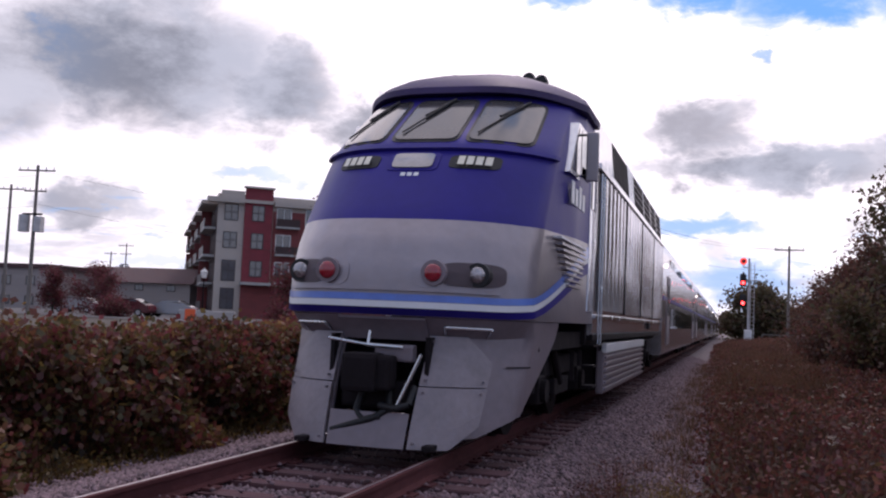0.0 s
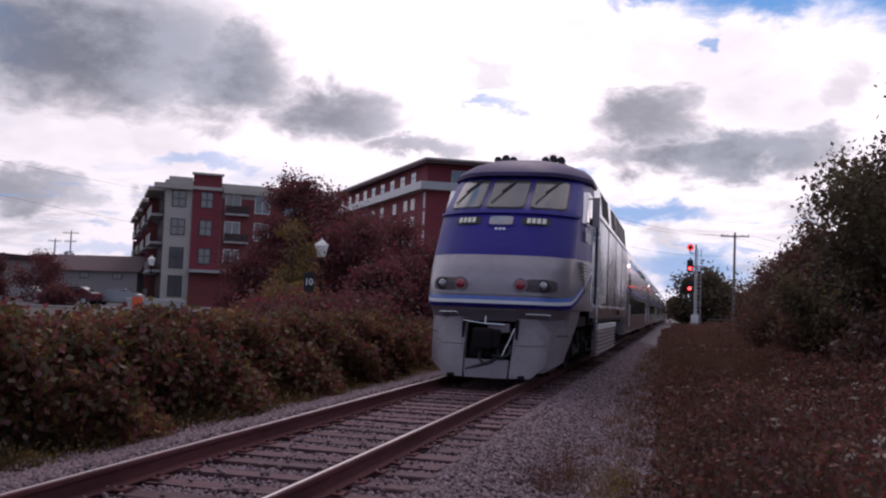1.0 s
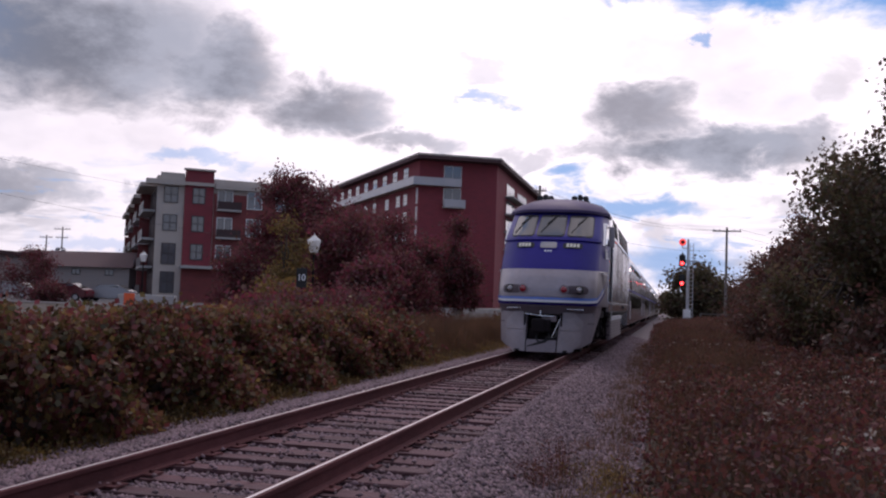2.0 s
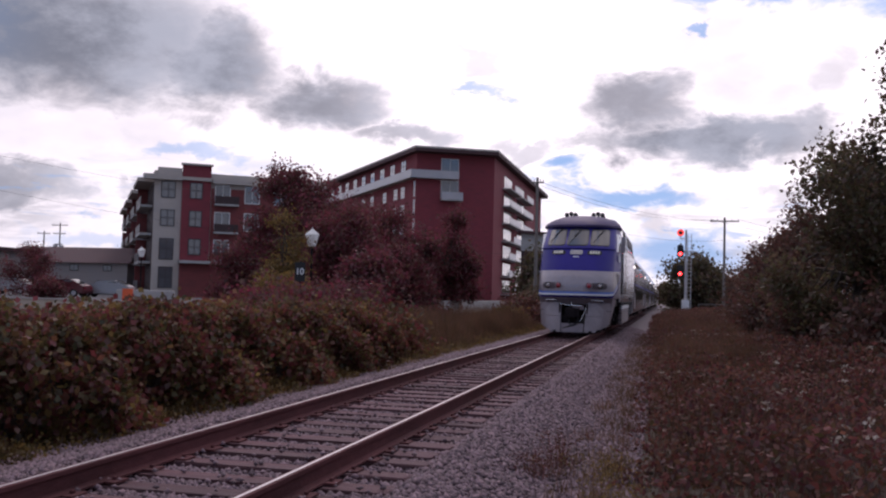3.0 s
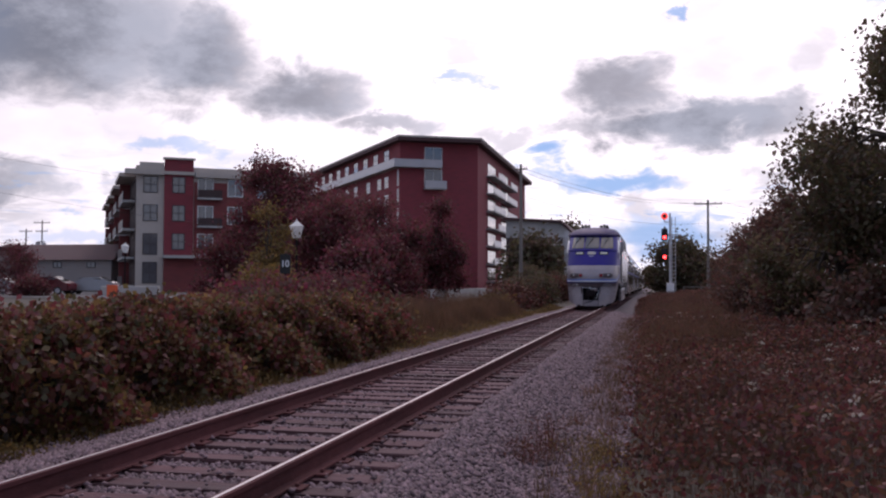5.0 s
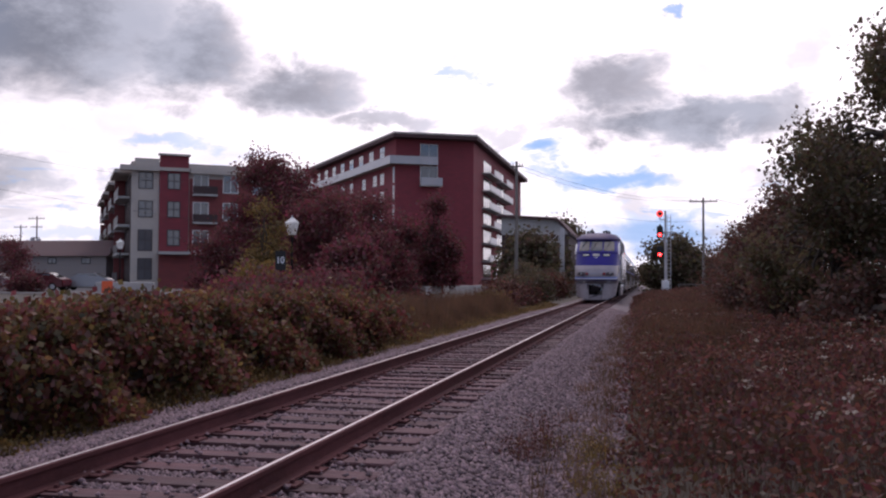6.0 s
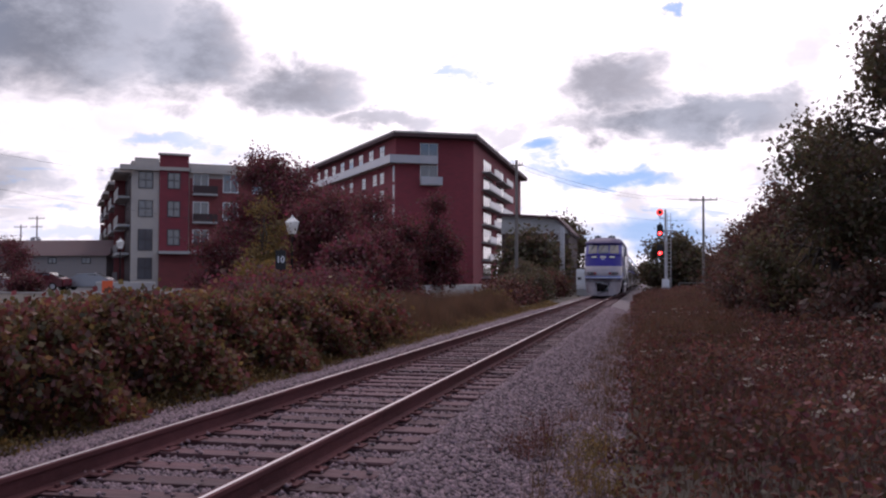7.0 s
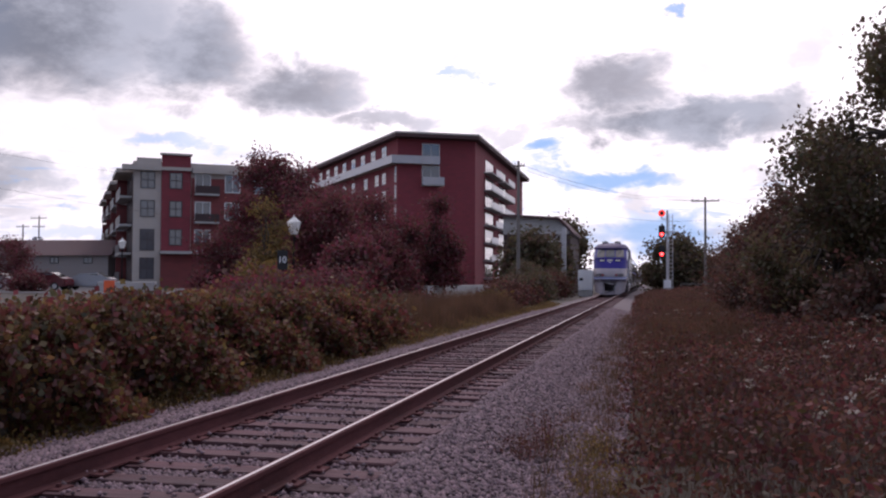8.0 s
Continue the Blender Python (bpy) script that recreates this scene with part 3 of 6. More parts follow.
def build_locomotive():
    lo = empty("locomotive", 0, 8.4)
    tagged(lo, "violet and silver diesel passenger locomotive with raked nose on the track", "locomotive")
    # nose and cab skin
    part("lower_nose", band(lambda u: 1.27, lambda u: 2.22 + 0.03 * max(0, abs(u) - 1.2), -4, 4, 0, 80, 12), SILVER, lo, "silver painted lower nose", True)
    part("upper_nose", band(lambda u: 2.22 + 0.03 * max(0, abs(u) - 1.2), 3.95, -4, 4, 0, 80, 22), BLUEP, lo, "glossy violet blue upper nose and cab", True)
    part("light_blue_stripe", band(lambda u: 1.41 + rise(u), lambda u: 1.475 + rise(u) * 1.12, -3.95, 3.95, 0.006, 80, 1), LIGHTBLUE, lo, "light blue stripe", True)
    part("white_stripe", band(lambda u: 1.345 + rise(u), lambda u: 1.405 + rise(u), -3.95, 3.95, 0.006, 80, 1), WHITEP, lo, "white stripe", True)
    part("violet_stripe", band(lambda u: 1.275 + rise(u) * 0.9, lambda u: 1.34 + rise(u), -3.95, 3.95, 0.006, 80, 1), BLUEP, lo, "dark violet stripe", True)
    part("bumper_ledge", band(1.495, 1.525, -1.12, 1.12, 0.035, 40, 1, thick=0.04), SILVER, lo, "silver ledge under the headlights")
    part("visor_ledge", band(3.03, 3.075, -1.42, 1.42, 0.05, 44, 1, thick=0.05), BLUEP, lo, "violet ledge below the windscreens")
    # roof of the cab with its brow
    bm = bmesh.new()
    rows = []
    for k, (z, w, y, e) in enumerate(((3.9, 1.44, 2.36, 1.2), (3.98, 1.45, 2.38, 1.2), (4.08, 1.39, 2.52, 1.2), (4.2, 1.24, 2.78, 1.1), (4.32, 1.02, 3.15, 1.0), (4.40, 0.72, 3.6, 0.6), (4.43, 0.35, 4.05, 0.3))):
        row = []
        for i in range(-14, 15):
            t = i / 14
            row.append(bm.verts.new((w * math.copysign(abs(t) ** 0.8, t), min(4.6, y + e * abs(t) ** 2.8), z)))
        row = [bm.verts.new((-w, 4.66, z))] + row + [bm.verts.new((w, 4.66, z))]
        rows.append(row)
    for a, b in zip(rows, rows[1:]):
        for i in range(len(a) - 1):
            bm.faces.new((a[i], a[i + 1], b[i + 1], b[i]))
    bm.faces.new(rows[-1])
    bm.faces.new(rows[0][::-1])
    part("cab_roof", bm, ROOFM, lo, "grey violet rounded cab roof with a brow", True)
    # windscreens
    for u0, u1 in ((-1.14, -0.50), (-0.37, 0.37), (0.50, 1.14)):
        fr = part("windscreen", oval(u0 - 0.035, u1 + 0.035, 3.135, 3.825, 0.006, 40, 0.22, 0.02), BLACK, lo, "windscreen in a black rubber frame", True)
        part("pane", oval(u0, u1, 3.17, 3.79, 0.018, 40, 0.2, 0.008), PALEGLASS, fr, "pale reflecting glass", True)
        bm = bmesh.new()
        ua = u0 + 0.08
        tube(bm, skin(ua, 3.26, 0.04), skin(ua + 0.34, 3.74, 0.05), 0.011, n=6)
        tube(bm, skin(ua + 0.14, 3.52, 0.045), skin(ua + 0.38, 3.8, 0.04), 0.016, n=6)
        part("wiper", bm, BLACK, fr, "black windscreen wiper")
    # number boards, middle light and small letters as bars
    for s in (-1, 1):
        a, b = sorted((s * 0.40, s * 0.93))
        nb = part("number_board", oval(a, b, 2.80, 2.96, 0.008, 32, 0.4, 0.03), BLACK, lo, "dark number board with cream figures", True)
        for k in range(4):
            uu = a + 0.095 + 0.09 * k
            bm = bmesh.new()
            bm.faces.new([bm.verts.new(skin(uu + du, z, 0.045)) for du, z in ((0, 2.83), (0.068, 2.83), (0.068, 2.93), (0, 2.93))])
            part("figure", bm, CREAM, nb, "cream bar")
    hb = part("headlight_box", oval(-0.29, 0.29, 2.77, 3.0, 0.01, 32, 0.3, 0.03), BLUEP, lo, "violet framed headlight box", True)
    part("lens", oval(-0.23, 0.23, 2.8, 2.97, 0.026, 32, 0.3, 0.01), GREYGLASS, hb, "grey glass lens", True)
    for k in range(3):
        part("letter_bar", band(2.705, 2.745, -0.1 + 0.075 * k, -0.045 + 0.075 * k, 0.006, 2, 1), WHITEP, lo, "small white bar")
    # headlight pockets
    for s in (-1, 1):
        a, b = sorted((s * 0.36, s * 1.16))
        bz = part("headlight_bezel", oval(a - 0.03, b + 0.03, 1.53, 1.82, 0.008, 40, 0.55, 0.03), SILVER, lo, "silver oval bezel", True)
        part("pocket", oval(a + 0.24 * (s > 0), b - 0.24 * (s < 0), 1.56, 1.79, 0.022, 40, 0.55, 0.012), POCKET, bz, "dark pocket", True)
        for u, r, mt, nm in ((s * 0.55, 0.085, REDL, "red marker lens"), (s * 0.93, 0.08, CLEARL, "clear headlight lens")):
            p = skin(u, 1.675, 0.03)
            bm = bmesh.new()
            tube(bm, p + Vector((0, 0.14, 0)), p + Vector((0, -0.03, 0)), r + 0.035, n=24)
            ring = part("lamp_ring", bm, PLOW if mt is REDL else BLACK, bz, "lamp ring", True)
            bm = bmesh.new()
            bmesh.ops.create_uvsphere(bm, u_segments=20, v_segments=10, radius=r, matrix=Matrix.Translation(p + Vector((0, -0.035, 0))) @ Matrix.Diagonal((1, 0.45, 1, 1)))
            part("lamp_lens", bm, mt, bz, nm, True)
    # pilot: side sheets with a raked rear edge, and two bolted plates standing proud on each side of the coupler
    for s in (-1, 1):
        a, b = sorted((s * 0.46, s * 2.2))
        part("pilot_side", band(lambda u: 0.16 + 0.16 * max(0, min(1, (abs(u) - 1.1) / 0.3)) + max(0, abs(u) - 1.5) * 1.32, 1.265, a, b, -0.01, 40, 6, thick=0.03), PLOW, lo, "dull grey curved pilot sheet with a raked edge", True)
        a, b = sorted((s * 0.47, s * 1.07))
        part("plow_plate", band(lambda u: 0.05 + 0.2 * max(0, (abs(u) - 0.86) / 0.2), 0.60, a, b, 0.06, 16, 3, thick=0.03), PLATE, lo, "bolted dull grey lower plow plate")
        part("upper_plate", band(0.615, lambda u: 1.08 - 0.95 * max(0, abs(u) - 0.82), a, b, 0.045, 24, 3, thick=0.03), PLATE, lo, "dull grey upper plate with a cut corner")
        part("step_slot", band(0.80, 0.815, *sorted((s * 1.2, s * 1.42)), 0.008, 6, 1), DARKM, lo, "dark slot")
        for u, z in ((0.52, 0.1), (0.52, 0.55), (1.02, 0.55), (0.52, 0.66), (1.02, 0.66), (0.52, 1.02)):
            c = skin(s * u, z, 0.075)
            part("bolt", T(c + Vector((0, 0.03, 0)), c + Vector((0, -0.012, 0)), 0.011, n=8), PLOW, lo)
        bm = bmesh.new()
        p, q = skin(s * 0.62, 1.15, 0.09), skin(s * 1.0, 1.15, 0.09)
        tube(bm, p, q, 0.016, n=8)
        tube(bm, p, skin(s * 0.62, 1.09, 0), 0.016, n=8)
        tube(bm, q, skin(s * 1.0, 1.09, 0), 0.016, n=8)
        part("grab_bar", bm, CHROME, lo, "bare metal grab bar")
        part("pilot_foot", B(s * 0.62 - 0.05, s * 0.62 + 0.05, 0.02, 0.2, 0.07, 0.12, bev=0.01), DARKM, lo)
    part("pilot_top", band(1.06, 1.265, -0.46, 0.46, -0.01, 10, 2, thick=0.03), PLOW, lo, "dull grey sheet above the coupler", True)
    part("pilot_bottom", band(0.05, 0.36, -0.435, 0.435, 0.03, 10, 2, thick=0.02), PLOW, lo, "dull grey lip of the plow", True)
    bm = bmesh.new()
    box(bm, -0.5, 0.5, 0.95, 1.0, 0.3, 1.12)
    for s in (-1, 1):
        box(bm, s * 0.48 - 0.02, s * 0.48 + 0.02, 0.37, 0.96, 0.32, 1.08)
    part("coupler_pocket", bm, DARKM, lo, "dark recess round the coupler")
    bm = bmesh.new()
    box(bm, -0.13, 0.13, 0.1, 0.75, 0.6, 0.88, bev=0.03)
    box(bm, -0.24, 0.1, 0.0, 0.3, 0.56, 0.92, bev=0.05)
    box(bm, 0.06, 0.22, 0.06, 0.3, 0.58, 0.9, bev=0.04)
    box(bm, -0.34, 0.34, 0.3, 0.6, 0.4, 0.66, bev=0.04)
    part("coupler", bm, DARKM, lo, "dark steel coupler")
    for path in ([(-0.1, 0.3, 0.62), (-0.14, 0.2, 0.38), (-0.05, 0.16, 0.3), (0.12, 0.16, 0.34)], [(0.14, 0.3, 0.6), (0.2, 0.18, 0.42), (0.05, 0.15, 0.32), (-0.2, 0.14, 0.24), (-0.36, 0.15, 0.19)],
                 [(0.4, 0.28, 0.62), (0.38, 0.18, 0.46), (0.26, 0.15, 0.42), (0.1, 0.16, 0.44)]):
        bm = bmesh.new()
        for p, q in zip(path, path[1:]):
            tube(bm, p, q, 0.032, n=10)
        part("air_hose", bm, BLACK, lo, "black rubber air hose", True)
    bm = bmesh.new()
    tube(bm, (-0.46, 0.22, 1.04), (-0.05, 0.2, 0.99), 0.016, n=8)
    tube(bm, (-0.05, 0.2, 0.99), (0.3, 0.2, 0.98), 0.022, n=8)
    tube(bm, (-0.05, 0.2, 0.99), (-0.05, 0.24, 1.12), 0.016, n=8)
    part("uncoupling_lever", bm, CHROME, lo, "bare metal uncoupling lever")
    part("lever_handle", T((0.47, 0.22, 0.92), (0.26, 0.16, 0.42), 0.017, n=8), CHROME, lo, "bare metal lever handle")
    part("coupler_shelf", B(-0.02, 0.36, 0.3, 0.44, 0.84, 1.0, bev=0.02), PLOW, lo, "grey box beside the coupler")
    part("buffer_beam", B(-0.45, 0.45, 0.55, 0.7, 0.36, 0.5, bev=0.02), DARKM, lo, "dark beam behind the hoses")
    # long hood
    PROF = [(1.40, 1.12), (1.43, 1.2), (1.43, 3.4), (1.42, 3.5), (1.36, 4.14), (1.16, 4.33), (0.62, 4.43), (0.0, 4.46)]
    part("long_hood", loft(PROF, 4.6, 17.5, 8), SIDE, lo, "reflecting silver side panels of the engine hood", True)
    for s in (-1, 1):
        for k in range(4):
            y0, n = 5.15 + 3.08 * k, 72
            bm = bmesh.new()
            g = []
            for i in range(n + 1):
                q = i / n
                dep = 0.012 + 0.045 * (0.5 - 0.5 * math.cos(q * 2 * math.pi * 6)) + (0.02 if k == 3 else 0.0) * q
                g.append([bm.verts.new((s * (1.43 + dep), y0 + 2.98 * q, z)) for z in (1.46, 2.0, 2.7, 3.32)])
            for i in range(n):
                for j in range(3):
                    bm.faces.new((g[i][j], g[i + 1][j], g[i + 1][j + 1], g[i][j + 1]))
            bmesh.ops.recalc_face_normals(bm, faces=bm.faces)
            bmesh.ops.solidify(bm, geom=bm.faces[:], thickness=0.01)
            part("fluted_panel", bm, SIDE, lo, "reflecting fluted side panel", True)
            part("panel_seam", B(s * 1.43 - 0.02, s * 1.43 + 0.055, y0 - 0.06, y0 - 0.02, 1.44, 3.36), DARKM, lo, "dark seam")
        part("side_sill", B(s * 1.43 - 0.03, s * 1.43 + 0.04, 4.65, 17.5, 1.34, 1.4, bev=0.01), CHROME, lo, "bright sill bead")
        part("side_rail", B(s * 1.43 - 0.03, s * 1.43 + 0.06, 4.65, 17.5, 3.37, 3.45, bev=0.01), SIDE, lo)
        for y0, y1 in ((6.7, 8.9), (10.2, 12.0), (12.2, 13.8), (14.0, 15.5), (15.7, 17.2)):
            face = lambda z, off: s * (1.42 - (z - 3.5) * 0.096 + off) if z > 3.5 else s * (1.42 + off)
            def leaning(za, zb, ya, yb, off):
                bm = bmesh.new()
                v = [bm.verts.new((face(z, o), y, z)) for o in (off, -0.03) for z, y in ((za, ya), (za, yb), (zb, yb), (zb, ya))]
                for f in ((0, 1, 2, 3), (7, 6, 5, 4), (0, 4, 5, 1), (1, 5, 6, 2), (2, 6, 7, 3), (3, 7, 4, 0)):
                    bm.faces.new([v[i] for i in f])
                return bm
            g = part("hood_grille", leaning(3.56, 4.1, y0, y1, 0.008), DARKM, lo, "dark grille opening")
            for k in range(3 if y0 > 9 else 0):
                part("slat", leaning(3.68 + 0.13 * k, 3.70 + 0.13 * k, y0 + 0.03, y1 - 0.03, 0.014), PLOW, g)
            part("grille_frame", leaning(3.5, 4.13, y1 + 0.03, y1 + 0.12, 0.016), SIDE, lo)
        # cab door, window, mirror, rails, steps
        dr = part("cab_door", B(s * 1.43 - 0.02, s * 1.43 + 0.015, 4.02, 4.54, 1.42, 3.55, bev=0.008), SIDE, lo, "silver cab door")
        part("door_window", B(s * 1.445, s * 1.455, 4.1, 4.46, 2.75, 3.4, bev=0.004), GLASS, dr, "dark glass")
        # side window with a raked front edge, split by a post
        def side_pane(points, x0, x1):
            bm = bmesh.new()
            lo_ = [bm.verts.new((s * x0, y, z)) for y, z in points]
            hi_ = [bm.verts.new((s * x1, y, z)) for y, z in points]
            for i in range(len(points)):
                k = (i + 1) % len(points)
                bm.faces.new((lo_[i], lo_[k], hi_[k], hi_[i]))
            bm.faces.new(lo_)
            bm.faces.new(hi_[::-1])
            return bm
        cw = part("cab_window", side_pane([(2.42, 2.98), (3.9, 2.98), (3.9, 3.66), (3.02, 3.66)], 1.30, 1.424), CHROME, lo, "bare metal framed cab side window")
        part("pane", side_pane([(2.58, 3.04), (3.16, 3.04), (3.16, 3.6), (3.06, 3.6)], 1.423, 1.43), GLASS, cw, "dark glass")
        part("pane", side_pane([(3.24, 3.04), (3.82, 3.04), (3.82, 3.6), (3.24, 3.6)], 1.423, 1.43), GLASS, cw, "dark glass")
        if s > 0:
            mr = part("side_mirror", B(s * 1.56 - 0.075, s * 1.56 + 0.075, 3.2, 3.26, 2.98, 3.58, bev=0.02), SILVER, lo, "upright grey mirror")
            part("mirror_arm", T((s * 1.38, 3.24, 3.55), (s * 1.54, 3.24, 3.55), 0.015), BLACK, mr)
            part("mirror_arm", T((s * 1.38, 3.24, 3.05), (s * 1.54, 3.24, 3.05), 0.015), BLACK, mr)
        for y in (4.68, 4.95):
            part("door_rail", T((s * 1.5, y, 1.0), (s * 1.5, y, 3.3), 0.014), CHROME, lo, "upright bare metal grab rail")
        for k in range(3):
            part("cab_step", B(s * 1.4 - 0.1, s * 1.4 + 0.06, 4.62, 4.98, 0.42 + 0.27 * k, 0.45 + 0.27 * k), DARKM, lo)
        for k in range(9):
            z = 1.68 + 0.062 * k
            part("louvre", B(s * 1.40 - 0.04, s * 1.40 + 0.05, 2.45 - 0.07 * k, 3.75 - 0.05 * (8 - k), z, z + 0.024), WHITEP if k == 8 else SILVER, lo)
        for k in range(4):
            part("letter_bar", B(s * 1.43, s * 1.438, 2.55 + 0.27 * k, 2.74 + 0.27 * k, 2.64, 2.9 - 0.06 * (k % 2)), WHITEP, lo, "pale bar")
        part("hood_hatch", B(s * 1.43, s * 1.48, 13.4, 13.9, 1.2, 1.34, bev=0.01), DARKM, lo, "small dark hatch")
        # fuel tank cover
        tk = part("tank_cover", B(s * 1.32 - 0.06, s * 1.32 + 0.06, 6.4, 13.0, 0.22, 0.98, bev=0.03), PLOW, lo, "grey ribbed tank cover")
        for k in range(6):
            part("tank_rib", B(s * 1.38 - 0.01, s * 1.38 + 0.035, 6.45, 12.95, 0.27 + 0.095 * k, 0.32 + 0.095 * k, bev=0.01), SILVER, tk)
        part("tank_shoulder", B(s * 1.32 - 0.04, s * 1.32 + 0.1, 6.4, 13.0, 0.84, 0.985, bev=0.02), WHITEP, tk, "pale shoulder of the tank")
    part("fuel_tank", B(-1.25, 1.25, 6.5, 12.9, 0.26, 0.96, bev=0.05), DARKM, lo, "dark fuel tank")
    part("underframe", B(-1.3, 1.3, 1.6, 17.4, 0.96, 1.16), DARKM, lo, "dark underframe")
    part("cab_rear_wall", B(-1.36, 1.36, 4.45, 4.59, 1.0, 4.1), DARKM, lo)
    part("walkway_edge", B(-1.44, 1.44, 4.6, 17.5, 1.05, 1.13), DARKM, lo)
    # roof equipment
    for s in (-1, 1):
        bm = bmesh.new()
        box(bm, s * 0.52 - 0.26, s * 0.52 + 0.26, 4.5, 4.75, 4.36, 4.46, bev=0.01)
        for k in range(3):
            x = s * 0.52 - 0.17 + 0.17 * k
            tube(bm, (x, 4.25, 4.5 + 0.04 * (k == 1)), (x, 4.72, 4.48), 0.085, 0.035, 14)
            bmesh.ops.create_uvsphere(bm, u_segments=12, v_segments=8, radius=0.085, matrix=Matrix.Translation((x, 4.36, 4.49 + 0.04 * (k == 1))))
        part("horn", bm, BLACK, lo, "cluster of black air horns", True)
    for k in range(3):
        bm = bmesh.new()
        tube(bm, (0, 10.2 + 2.0 * k, 4.36), (0, 10.2 + 2.0 * k, 4.5), 0.75, n=28)
        part("roof_fan", bm, DARKM, lo, "round dark roof fan", True)
    part("exhaust", B(-0.35, 0.35, 8.0, 9.0, 4.38, 4.52, bev=0.03), DARKM, lo)
    truck_frame(lo, 3.7), truck_frame(lo, 14.9)
    wheels = [wheelset(lo, y) for y in (2.33, 5.07, 13.53, 16.27)]
    return lo, wheels


def build_coach():
    co = empty("passenger_coach", 0, 8.4 + 18.4)
    tagged(co, "silver two-level passenger coach with dark windows behind the locomotive", "passenger coach", group="coaches of the train")
    PROF = [(1.38, 0.5), (1.43, 0.6), (1.43, 2.9), (1.37, 3.35), (1.16, 3.85), (0.82, 4.1), (0.4, 4.2), (0.0, 4.22)]
    part("body", loft(PROF, 0, 25.4, 6), COACH, co, "glossy silver coach body", True)
    for s in (-1, 1):
        for k in range(11):
            y = 3.9 + 1.62 * k
            part("lower_window", B(s * 1.43 - 0.01, s * 1.43 + 0.008, y, y + 1.45, 1.22, 1.85, bev=0.004), GLASS, co, "dark lower window")
            part("upper_window", B(s * 1.37 - 0.02, s * 1.37 + 0.035, y, y + 1.45, 2.78, 3.35, bev=0.004), GLASS, co, "dark upper window")
        for y in (1.9, 22.3):
            d = part("side_door", B(s * 1.43 - 0.01, s * 1.43 + 0.02, y, y + 1.3, 0.75, 2.75, bev=0.01), PLOW, co, "grey sliding door")
            part("door_pane", B(s * 1.45, s * 1.456, y + 0.15, y + 1.15, 1.6, 2.5), GLASS, d, "dark glass")
        part("belt_line", B(s * 1.43 - 0.01, s * 1.43 + 0.02, 0.1, 25.3, 2.02, 2.12), BLUEP, co, "violet line along the side")
        part("marker_light", B(s * 1.43, s * 1.46, 1.2, 1.35, 2.95, 3.05, bev=0.01), HALO, co, "lit marker light")
    part("gangway", B(-0.6, 0.6, -0.75, 0.0, 0.9, 3.2, bev=0.04), BLACK, co, "black gangway bellows")
    for y in (2.8, 22.6):
        bm = bmesh.new()
        for s in (-1, 1):
            box(bm, s * 1.0 - 0.1, s * 1.0 + 0.1, y - 1.6, y + 1.6, 0.3, 0.6, bev=0.03)
            for d in (-1.2, 1.2):
                tube(bm, (s * 0.7, y + d, 0.46), (s * 0.85, y + d, 0.46), 0.46, n=20)
        part("truck", bm, DARKM, co, "dark four-wheel truck")
    return co


locomotive, loco_wheels = build_locomotive()
coaches = [build_coach()]
for k in range(1, 6):
    coaches.append(copy_thing(coaches[0], pose(0, 8.4 + 18.4 + 26.2 * k, 0)))


